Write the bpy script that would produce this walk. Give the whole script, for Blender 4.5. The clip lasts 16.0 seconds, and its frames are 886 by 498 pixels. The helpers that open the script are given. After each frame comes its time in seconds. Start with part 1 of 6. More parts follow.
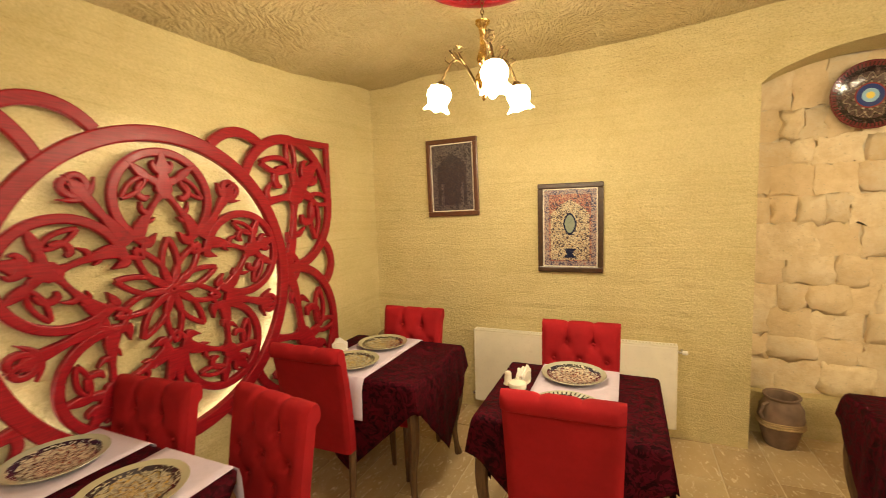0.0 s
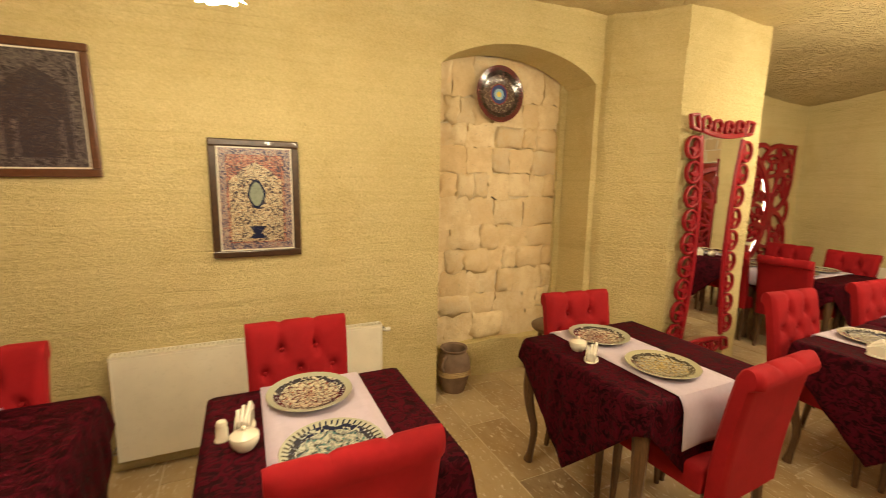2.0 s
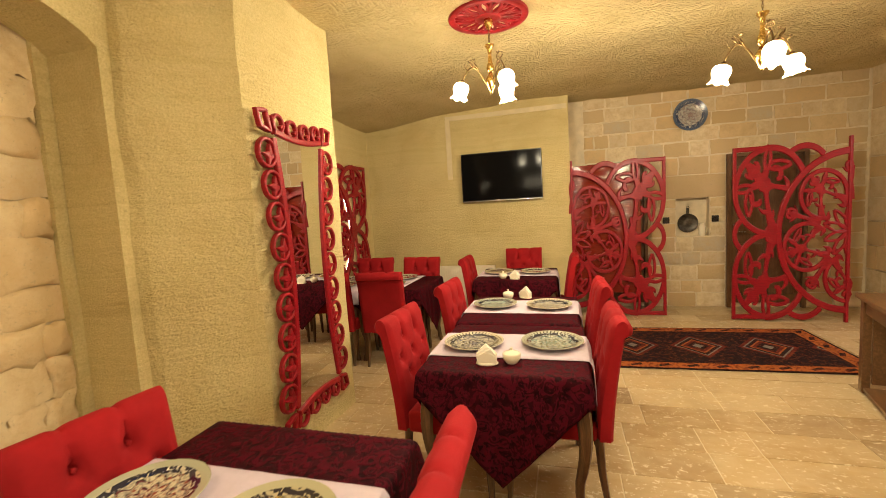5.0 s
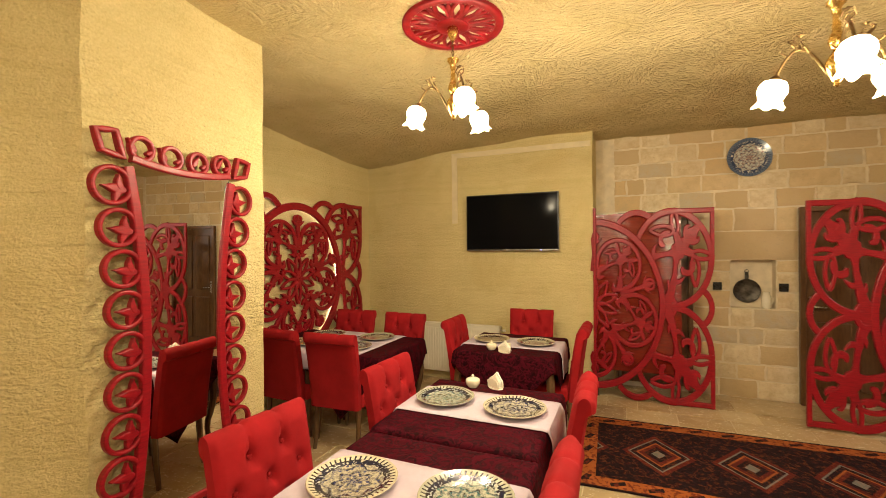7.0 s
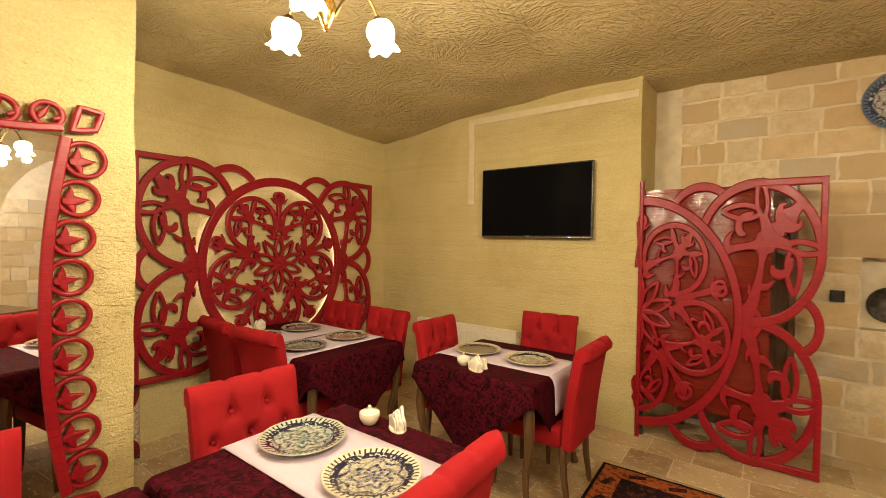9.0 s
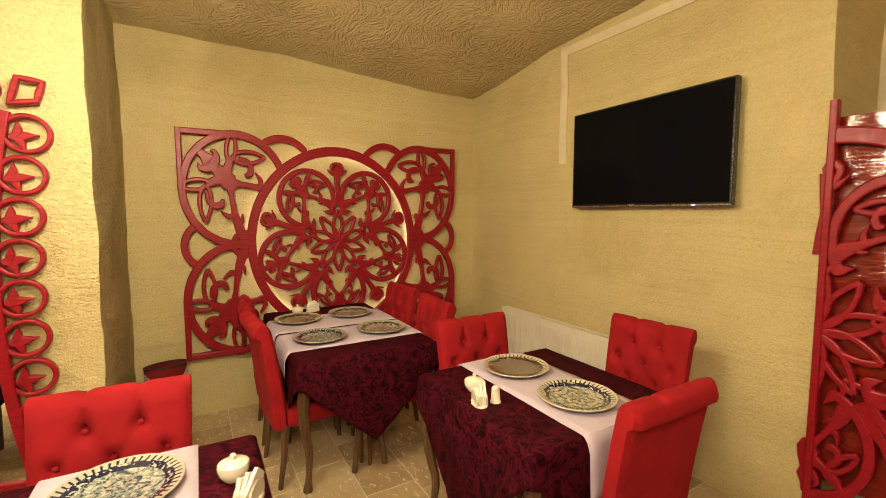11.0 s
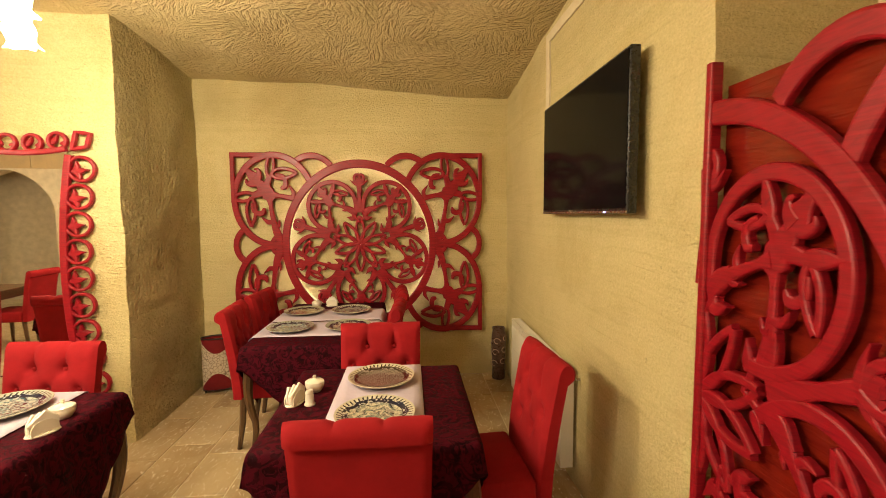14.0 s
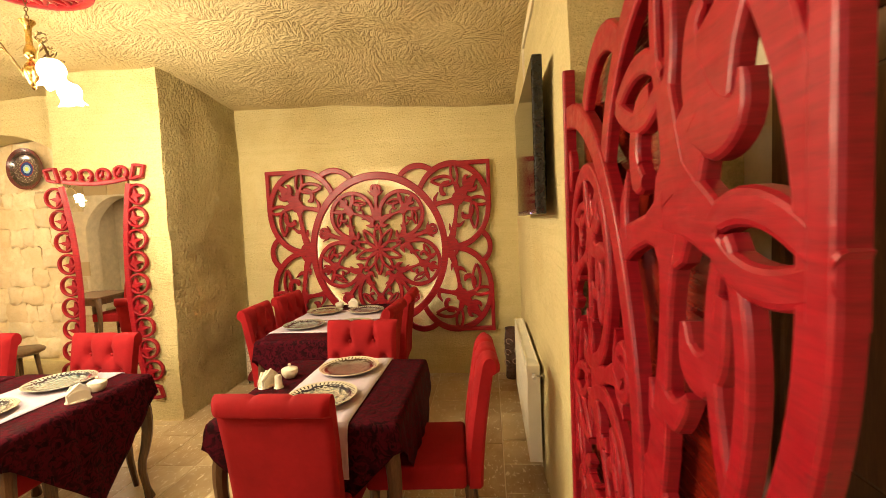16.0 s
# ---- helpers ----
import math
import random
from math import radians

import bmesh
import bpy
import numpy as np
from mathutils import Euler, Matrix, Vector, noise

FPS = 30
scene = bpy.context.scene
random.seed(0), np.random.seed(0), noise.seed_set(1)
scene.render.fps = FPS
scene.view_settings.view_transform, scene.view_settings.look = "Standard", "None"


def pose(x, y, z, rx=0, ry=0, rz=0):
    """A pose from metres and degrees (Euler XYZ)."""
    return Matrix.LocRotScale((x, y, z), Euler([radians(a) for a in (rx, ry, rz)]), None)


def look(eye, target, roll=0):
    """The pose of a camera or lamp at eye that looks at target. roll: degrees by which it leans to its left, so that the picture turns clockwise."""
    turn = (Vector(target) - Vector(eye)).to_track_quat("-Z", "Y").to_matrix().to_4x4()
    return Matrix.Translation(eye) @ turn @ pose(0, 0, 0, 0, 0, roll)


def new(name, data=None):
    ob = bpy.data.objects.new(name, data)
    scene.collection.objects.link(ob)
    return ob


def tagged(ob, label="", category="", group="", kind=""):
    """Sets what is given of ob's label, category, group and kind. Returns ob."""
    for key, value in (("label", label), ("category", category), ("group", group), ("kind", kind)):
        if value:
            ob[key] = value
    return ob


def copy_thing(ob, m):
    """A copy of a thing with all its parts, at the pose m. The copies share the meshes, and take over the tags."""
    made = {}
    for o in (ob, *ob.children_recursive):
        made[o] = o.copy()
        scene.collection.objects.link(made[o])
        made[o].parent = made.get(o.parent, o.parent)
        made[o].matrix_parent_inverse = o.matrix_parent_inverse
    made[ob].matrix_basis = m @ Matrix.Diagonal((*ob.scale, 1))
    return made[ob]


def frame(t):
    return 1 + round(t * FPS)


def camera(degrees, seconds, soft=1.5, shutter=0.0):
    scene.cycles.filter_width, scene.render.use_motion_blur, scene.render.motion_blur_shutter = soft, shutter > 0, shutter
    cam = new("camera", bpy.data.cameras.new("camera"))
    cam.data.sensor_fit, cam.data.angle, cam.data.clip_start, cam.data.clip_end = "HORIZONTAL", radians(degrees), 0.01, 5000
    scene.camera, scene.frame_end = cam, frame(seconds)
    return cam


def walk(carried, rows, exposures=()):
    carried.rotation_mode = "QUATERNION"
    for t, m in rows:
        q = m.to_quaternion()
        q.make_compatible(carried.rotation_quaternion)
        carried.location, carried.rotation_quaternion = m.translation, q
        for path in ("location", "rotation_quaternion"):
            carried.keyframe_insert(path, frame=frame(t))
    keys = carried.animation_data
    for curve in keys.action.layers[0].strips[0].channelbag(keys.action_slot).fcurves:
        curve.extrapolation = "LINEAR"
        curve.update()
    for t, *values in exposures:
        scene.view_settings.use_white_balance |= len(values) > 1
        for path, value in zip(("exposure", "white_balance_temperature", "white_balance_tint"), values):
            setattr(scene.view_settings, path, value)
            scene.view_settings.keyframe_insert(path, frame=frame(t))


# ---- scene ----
cam = camera(91.6, 16.0, 0.5, 0.35)
EXPOSURE = 0.0
LAMP = 50.0
BULB = 21.0
PATH = [
    (0, (0.301, 0.464, 1.691), (-0.485, 2.293, 1.505), -1.7),
    (0.5, (0.125, 0.599, 1.676), (-0.339, 2.531, 1.445), -1.5),
    (1, (-0.027, 0.751, 1.668), (-0.037, 2.732, 1.397), -0.4),
    (1.5, (-0.134, 0.902, 1.663), (0.296, 2.833, 1.365), 0.8),
    (2, (-0.164, 1.083, 1.637), (0.665, 2.877, 1.33), 1.0),
    (2.5, (-0.122, 1.307, 1.622), (1.051, 2.893, 1.293), 0.8),
    (3, (-0.023, 1.495, 1.611), (1.45, 2.803, 1.264), 0.9),
    (3.5, (0.128, 1.64, 1.583), (1.832, 2.632, 1.242), 0.9),
    (4, (0.314, 1.717, 1.578), (2.155, 2.428, 1.255), 0.4),
    (4.5, (0.548, 1.711, 1.592), (2.449, 2.254, 1.295), -1.1),
    (4.7, (0.64, 1.708, 1.55), (2.557, 2.222, 1.312), -2.4),
    (6.8, (1.67, 1.293, 1.63), (3.532, 2.023, 1.629), -1.1),
    (7, (1.777, 1.257, 1.642), (3.616, 2.042, 1.638), -0.4),
    (7.5, (2.045, 1.108, 1.617), (3.829, 2.011, 1.62), 0.7),
    (8, (2.356, 0.941, 1.607), (4.095, 1.929, 1.596), 0.9),
    (8.2, (2.488, 0.877, 1.589), (4.211, 1.893, 1.575), 1.0),
    (10.3, (3.872, 0.745, 1.561), (5.108, 2.312, 1.438), -0.0),
    (10.5, (3.985, 0.747, 1.556), (5.157, 2.362, 1.419), 0.0),
    (11, (4.294, 0.743, 1.576), (5.282, 2.473, 1.406), -0.1),
    (11.5, (4.602, 0.772, 1.58), (5.435, 2.579, 1.383), -0.1),
    (12, (4.891, 0.754, 1.583), (5.553, 2.631, 1.379), 0.3),
    (12.5, (5.158, 0.666, 1.593), (5.677, 2.588, 1.397), 0.4),
    (13, (5.378, 0.562, 1.587), (5.793, 2.509, 1.402), 0.5),
    (13.5, (5.603, 0.436, 1.594), (5.897, 2.406, 1.418), 0.4),
    (14, (5.84, 0.273, 1.609), (5.991, 2.26, 1.449), -0.4),
    (14.5, (6.032, 0.171, 1.589), (6.062, 2.166, 1.446), -1.0),
    (15, (6.209, 0.124, 1.582), (6.15, 2.119, 1.453), -1.6),
    (15.5, (6.355, 0.098, 1.588), (6.222, 2.09, 1.462), -2.2),
    (16, (6.51, 0.083, 1.595), (6.294, 2.067, 1.466), -2.6),
]
walk(cam, [(t, look(eye, target, roll)) for t, eye, target, roll in PATH], exposures=[(t, EXPOSURE + s) for t, s in ((0, 0.20), (1.0, 0.16), (2.5, -0.04), (3.0, -0.16), (3.5, -0.14), (4.5, 0.20), (7, 0.12), (11, 0.36), (12.5, 0.42), (14.5, 0.60), (16, 0.86))])

# ---- world ----
world = bpy.data.worlds.new("night")
scene.world = world
world.use_nodes = True
world.node_tree.nodes["Background"].inputs[0].default_value = (0.02, 0.018, 0.015, 1)
world.node_tree.nodes["Background"].inputs[1].default_value = 0.05


# ---- materials ----
def start_material(name):
    m = bpy.data.materials.new(name)
    m.use_nodes = True
    return m, m.node_tree, m.node_tree.nodes["Principled BSDF"]


def plug(nt, socket, value):
    if hasattr(value, "is_linked"):
        nt.links.new(value, socket)
    elif hasattr(value, "__len__") and len(value) == 3 and socket.type == "RGBA":
        socket.default_value = (*value, 1)
    else:
        socket.default_value = value


def math_node(nt, op, a, b=0.0):
    n = nt.nodes.new("ShaderNodeMath")
    n.operation = op
    plug(nt, n.inputs[0], a)
    plug(nt, n.inputs[1], b)
    return n.outputs[0]


def coords(nt, scale=(1, 1, 1), turn=(0, 0, 0), world_space=True):
    """World-sized coordinates: geometry position, or the object's own."""
    m = nt.nodes.new("ShaderNodeMapping")
    m.inputs["Scale"].default_value = scale
    m.inputs["Rotation"].default_value = turn
    if world_space:
        g = nt.nodes.new("ShaderNodeNewGeometry")
        nt.links.new(g.outputs["Position"], m.inputs["Vector"])
    else:
        g = nt.nodes.new("ShaderNodeTexCoord")
        nt.links.new(g.outputs["Object"], m.inputs["Vector"])
    return m.outputs[0]


def noise_node(nt, vec, scale, detail=4.0, rough=0.55, distort=0.0):
    n = nt.nodes.new("ShaderNodeTexNoise")
    plug(nt, n.inputs["Vector"], vec)
    n.inputs["Scale"].default_value = scale
    n.inputs["Detail"].default_value = detail
    n.inputs["Roughness"].default_value = rough
    n.inputs["Distortion"].default_value = distort
    return n.outputs["Fac"]


def voronoi_node(nt, vec, scale, feature="F1"):
    n = nt.nodes.new("ShaderNodeTexVoronoi")
    n.feature = feature
    plug(nt, n.inputs["Vector"], vec)
    n.inputs["Scale"].default_value = scale
    return n


def ramp_node(nt, fac, stops, constant=False):
    r = nt.nodes.new("ShaderNodeValToRGB")
    if constant:
        r.color_ramp.interpolation = "CONSTANT"
    els = r.color_ramp.elements
    while len(els) < len(stops):
        els.new(0.5)
    for e, (p, c) in zip(els, stops):
        e.position = p
        e.color = (*c, 1) if hasattr(c, "__len__") else (c, c, c, 1)
    plug(nt, r.inputs["Fac"], fac)
    return r.outputs["Color"]


def mix_node(nt, fac, a, b, kind="MIX"):
    n = nt.nodes.new("ShaderNodeMix")
    n.data_type = "RGBA"
    n.blend_type = kind
    plug(nt, n.inputs[0], fac)
    plug(nt, n.inputs[6], a)
    plug(nt, n.inputs[7], b)
    return n.outputs[2]


def bump_node(nt, bsdf, height, strength, distance, before=None):
    b = nt.nodes.new("ShaderNodeBump")
    b.inputs["Strength"].default_value = strength
    b.inputs["Distance"].default_value = distance
    plug(nt, b.inputs["Height"], height)
    if before is not None:
        nt.links.new(before, b.inputs["Normal"])
    nt.links.new(b.outputs[0], bsdf.inputs["Normal"])
    return b.outputs[0]


def simple(name, colour, rough=0.5, metal=0.0, vary=0.12, scale=9.0, bump=0.0, fine=60.0, coat=0.0, world_space=False):
    m, nt, p = start_material(name)
    v = coords(nt, world_space=world_space)
    big = noise_node(nt, v, scale)
    dark = tuple(c * (1 - vary) for c in colour)
    light = tuple(min(1, c * (1 + vary)) for c in colour)
    plug(nt, p.inputs["Base Color"], ramp_node(nt, big, [(0.3, dark), (0.7, light)]))
    plug(nt, p.inputs["Roughness"], ramp_node(nt, noise_node(nt, v, fine), [(0.3, max(0, rough - 0.07)), (0.7, min(1, rough + 0.07))]))
    p.inputs["Metallic"].default_value = metal
    p.inputs["Coat Weight"].default_value = coat
    p.inputs["Coat Roughness"].default_value = 0.15
    if bump:
        bump_node(nt, p, noise_node(nt, v, fine), bump, 0.003)
    return m


def tuff(name, base, marks=(1.0, 1.0, 1.0), mark_scale=26.0, mark_depth=0.012, strata=0.5, swirl=0.16, patches=0.0, grit_depth=0.005):
    """Soft yellow cave rock: beds of colour, tool marks stretched one way, fine grit."""
    m, nt, p = start_material(name)
    v = coords(nt)
    bend = noise_node(nt, v, 0.9, 2)
    beds = nt.nodes.new("ShaderNodeCombineXYZ")
    sep = nt.nodes.new("ShaderNodeSeparateXYZ")
    nt.links.new(v, sep.inputs[0])
    zz = math_node(nt, "ADD", sep.outputs[2], math_node(nt, "MULTIPLY", bend, 0.16))
    plug(nt, beds.inputs[2], zz)
    bed = noise_node(nt, beds.outputs[0], 2.6, 6, 0.75)
    blot = noise_node(nt, v, 2.2, 5, 0.6)
    grit = noise_node(nt, v, 90, 4, 0.7)
    lo = tuple(c * k for c, k in zip(base, (0.72, 0.70, 0.62)))
    hi = tuple(min(1, c * k) for c, k in zip(base, (1.14, 1.14, 1.24)))
    col = mix_node(nt, strata, ramp_node(nt, blot, [(0.28, lo), (0.72, hi)]), ramp_node(nt, bed, [(0.34, lo), (0.42, base), (0.50, hi), (0.54, base), (0.66, hi), (0.70, lo)]))
    stain = ramp_node(nt, noise_node(nt, v, 1.3, 6, 0.7, 0.6), [(0.50, 0.0), (0.72, 0.75)])
    col = mix_node(nt, stain, col, tuple(c * k for c, k in zip(base, (0.78, 0.70, 0.58))))
    col = mix_node(nt, 0.42, col, ramp_node(nt, grit, [(0.34, lo), (0.64, hi)]))
    fine_beds = noise_node(nt, beds.outputs[0], 4.6, 1, 0.5)
    seam = ramp_node(nt, fine_beds, [(0.488, 0.0), (0.50, 1.0), (0.512, 0.0)])
    broken = ramp_node(nt, noise_node(nt, coords(nt, (1.0, 1.0, 3.0)), 1.7, 5, 0.65), [(0.50, 0.0), (0.64, 1.0)])
    seam = math_node(nt, "MULTIPLY", math_node(nt, "MULTIPLY", seam, broken), strata)
    col = mix_node(nt, math_node(nt, "MULTIPLY", seam, 0.4), col, tuple(c * k for c, k in zip(base, (0.56, 0.50, 0.40))))
    pits = ramp_node(nt, noise_node(nt, v, 38, 2, 0.5), [(0.72, 0.0), (0.78, 0.6)])
    col = mix_node(nt, pits, col, tuple(c * 0.6 for c in base))
    plug(nt, p.inputs["Base Color"], col)
    p.inputs["Roughness"].default_value = 0.92
    p.inputs["Specular IOR Level"].default_value = 0.25
    sv = v
    if patches:
        warp = nt.nodes.new("ShaderNodeTexNoise")
        nt.links.new(v, warp.inputs["Vector"])
        warp.inputs["Scale"].default_value = 3.0
        bent = nt.nodes.new("ShaderNodeMix")
        bent.data_type = "VECTOR"
        bent.inputs[0].default_value = 0.12
        nt.links.new(v, bent.inputs[4])
        nt.links.new(warp.outputs["Color"], bent.inputs[5])
        cell = voronoi_node(nt, bent.outputs[1], patches)
        sep2 = nt.nodes.new("ShaderNodeSeparateColor")
        nt.links.new(cell.outputs["Color"], sep2.inputs[0])
        spin = nt.nodes.new("ShaderNodeVectorRotate")
        spin.rotation_type = "Z_AXIS"
        nt.links.new(v, spin.inputs["Vector"])
        nt.links.new(math_node(nt, "MULTIPLY", sep2.outputs[0], 2.4), spin.inputs["Angle"])
        sv = spin.outputs[0]
    stretch = nt.nodes.new("ShaderNodeMapping")
    stretch.inputs["Scale"].default_value = marks
    nt.links.new(sv, stretch.inputs["Vector"])
    tool = noise_node(nt, stretch.outputs[0], mark_scale, 2, 0.5, swirl)
    tool = ramp_node(nt, tool, [(0.28, 0.0), (0.50, 0.55), (0.74, 1.0)])
    soft = ramp_node(nt, noise_node(nt, v, 1.6, 3), [(0.36, 0.35), (0.60, 1.0)])
    tool = mix_node(nt, 1.0, tool, soft, "MULTIPLY")
    n1 = bump_node(nt, p, tool, 0.8, mark_depth)
    n2 = bump_node(nt, p, bed, 0.8, 0.034 * strata, n1)
    n2 = bump_node(nt, p, math_node(nt, "SUBTRACT", 1.0, seam), 0.9, 0.008 * strata, n2)
    bump_node(nt, p, grit, 0.9, grit_depth, n2)
    return m


def block_material(name, base, random_amount=0.5):
    """Dressed stone block; each block its own tone, with stains and pits."""
    m, nt, p = start_material(name)
    v = coords(nt)
    info = nt.nodes.new("ShaderNodeObjectInfo")
    geo = nt.nodes.new("ShaderNodeNewGeometry")
    r = math_node(nt, "FRACT", math_node(nt, "ADD", info.outputs["Random"], geo.outputs["Random Per Island"]))
    tones = ((0.78, 0.64, 0.42), (1.0, 1.0, 1.0), (1.22, 1.24, 1.22), (0.98, 0.78, 0.50), (1.10, 1.08, 1.02), (0.74, 0.76, 0.82), (1.05, 0.92, 0.70), (0.82, 0.70, 0.54))
    tone = ramp_node(nt, r, [(n / 8, tuple(min(1, c * k) for c, k in zip(base, t))) for n, t in enumerate(tones)], True)
    col = mix_node(nt, random_amount, base, tone)
    blot = ramp_node(nt, noise_node(nt, v, 9, 6, 0.7), [(0.38, 0.0), (0.66, 0.85)])
    col = mix_node(nt, blot, col, tuple(c * k for c, k in zip(base, (0.85, 0.76, 0.62))))
    pits = ramp_node(nt, noise_node(nt, v, 60, 3, 0.6), [(0.62, 0.0), (0.72, 0.6)])
    col = mix_node(nt, pits, col, tuple(c * 0.6 for c in base))
    plug(nt, p.inputs["Base Color"], col)
    p.inputs["Roughness"].default_value = 0.88
    n1 = bump_node(nt, p, noise_node(nt, v, 12, 4), 0.7, 0.015)
    bump_node(nt, p, noise_node(nt, v, 75, 4, 0.7), 0.6, 0.004, n1)
    return m


def travertine(name):
    """Honed travertine tile: creamy, cloudy, with pale filled holes and some polish."""
    m, nt, p = start_material(name)
    v = coords(nt)
    sv = coords(nt, (1.0, 0.45, 1.0))
    info = nt.nodes.new("ShaderNodeObjectInfo")
    geo = nt.nodes.new("ShaderNodeNewGeometry")
    r = math_node(nt, "FRACT", math_node(nt, "ADD", info.outputs["Random"], geo.outputs["Random Per Island"]))
    tone = ramp_node(nt, r, [(0.0, (0.24, 0.15, 0.07)), (0.12, (0.37, 0.25, 0.115)), (0.5, (0.47, 0.34, 0.175)), (0.85, (0.53, 0.405, 0.225)), (1.0, (0.30, 0.18, 0.075))])
    cloud = ramp_node(nt, noise_node(nt, sv, 6, 6, 0.65, 1.2), [(0.36, 0.0), (0.72, 0.6)])
    col = mix_node(nt, cloud, tone, (0.58, 0.47, 0.30))
    dirt = ramp_node(nt, noise_node(nt, v, 2.1, 5, 0.65), [(0.45, 0.0), (0.75, 0.5)])
    col = mix_node(nt, dirt, col, (0.30, 0.21, 0.12))
    fill = ramp_node(nt, noise_node(nt, sv, 44, 4, 0.65, 0.8), [(0.595, 0.0), (0.635, 0.9)])
    col = mix_node(nt, fill, col, (0.74, 0.66, 0.50))
    plug(nt, p.inputs["Base Color"], col)
    plug(nt, p.inputs["Roughness"], ramp_node(nt, noise_node(nt, v, 9, 5), [(0.3, 0.28), (0.7, 0.5)]))
    bump_node(nt, p, noise_node(nt, sv, 30, 4), 0.35, 0.003)
    return m


def lacquer(name, colour, worn=0.5, rough=0.33):
    """Brushed red lacquer on board, rubbed dark and grey here and there."""
    m, nt, p = start_material(name)
    v = coords(nt, (4.0, 4.0, 40.0))
    w = coords(nt)
    streak = noise_node(nt, v, 3.0, 5, 0.6)
    col = ramp_node(nt, streak, [(0.3, tuple(c * 0.66 for c in colour)), (0.6, colour), (0.8, tuple(min(1, c * 1.25) for c in colour))])
    rub = ramp_node(nt, noise_node(nt, w, 13, 6, 0.7, 0.8), [(0.62, 0.0), (0.72, worn)])
    col = mix_node(nt, rub, col, tuple(c * 0.25 + 0.01 for c in colour))
    plug(nt, p.inputs["Base Color"], col)
    plug(nt, p.inputs["Roughness"], ramp_node(nt, noise_node(nt, w, 30, 4), [(0.3, rough - 0.08), (0.7, rough + 0.14)]))
    p.inputs["Coat Weight"].default_value = 0.06
    p.inputs["Coat Roughness"].default_value = 0.25
    p.inputs["Specular IOR Level"].default_value = 0.28
    bump_node(nt, p, streak, 0.3, 0.0015)
    return m


def fabric(name, colour, weave=420.0, sheen=0.25, vary=0.18):
    m, nt, p = start_material(name)
    v = coords(nt)
    big = noise_node(nt, v, 5, 4)
    nap = noise_node(nt, v, 45, 3)
    col = ramp_node(nt, big, [(0.3, tuple(c * (1 - vary) for c in colour)), (0.7, tuple(min(1, c * (1 + vary)) for c in colour))])
    col = mix_node(nt, ramp_node(nt, nap, [(0.4, 0.0), (0.8, 0.3)]), col, tuple(c * 0.75 for c in colour))
    plug(nt, p.inputs["Base Color"], col)
    p.inputs["Roughness"].default_value = 0.85
    p.inputs["Specular IOR Level"].default_value = 0.2
    p.inputs["Sheen Weight"].default_value = sheen
    p.inputs["Sheen Tint"].default_value = (*[min(1, c * 2 + 0.1) for c in colour], 1)
    bump_node(nt, p, noise_node(nt, v, weave, 2), 0.35, 0.0012)
    return m


def damask(name):
    """Crushed burgundy velvet: swirling raised figures on a duller ground."""
    m, nt, p = start_material(name)
    v = coords(nt)
    fig = voronoi_node(nt, v, 27, "SMOOTH_F1").outputs["Distance"]
    curl = noise_node(nt, v, 19, 3, 0.55, 2.4)
    mask = ramp_node(nt, curl, [(0.47, 0.0), (0.53, 1.0)])
    mask = mix_node(nt, 0.3, mask, ramp_node(nt, fig, [(0.3, 0.0), (0.5, 1.0)]))
    col = mix_node(nt, mask, (0.013, 0.0009, 0.0026), (0.066, 0.0035, 0.010))
    plug(nt, p.inputs["Base Color"], col)
    plug(nt, p.inputs["Roughness"], ramp_node(nt, mask, [(0, 0.62), (1, 0.85)]))
    p.inputs["Specular IOR Level"].default_value = 0.06
    p.inputs["Sheen Weight"].default_value = 0.0
    p.inputs["Sheen Tint"].default_value = (0.5, 0.06, 0.10, 1)
    n1 = bump_node(nt, p, mask, 0.6, 0.003)
    bump_node(nt, p, noise_node(nt, v, 300, 2), 0.3, 0.001, n1)
    return m


def wood(name, dark, light, axis=(8, 8, 1.2), rough=0.42):
    m, nt, p = start_material(name)
    v = coords(nt, axis, world_space=False)
    g = noise_node(nt, v, 6, 6, 0.65, 0.8)
    fine = noise_node(nt, v, 40, 3)
    col = ramp_node(nt, g, [(0.28, dark), (0.55, tuple((a + b) / 2 for a, b in zip(dark, light))), (0.75, light)])
    col = mix_node(nt, ramp_node(nt, fine, [(0.5, 0.0), (0.8, 0.45)]), col, tuple(c * 0.6 for c in dark))
    plug(nt, p.inputs["Base Color"], col)
    p.inputs["Roughness"].default_value = rough
    p.inputs["Coat Weight"].default_value = 0.2
    bump_node(nt, p, fine, 0.3, 0.001)
    return m


def polar(nt):
    tc = nt.nodes.new("ShaderNodeTexCoord")
    sep = nt.nodes.new("ShaderNodeSeparateXYZ")
    nt.links.new(tc.outputs["Object"], sep.inputs[0])
    x, y = sep.outputs[0], sep.outputs[1]
    r = math_node(nt, "SQRT", math_node(nt, "ADD", math_node(nt, "MULTIPLY", x, x), math_node(nt, "MULTIPLY", y, y)))
    return tc.outputs["Object"], r, math_node(nt, "ARCTAN2", y, x)


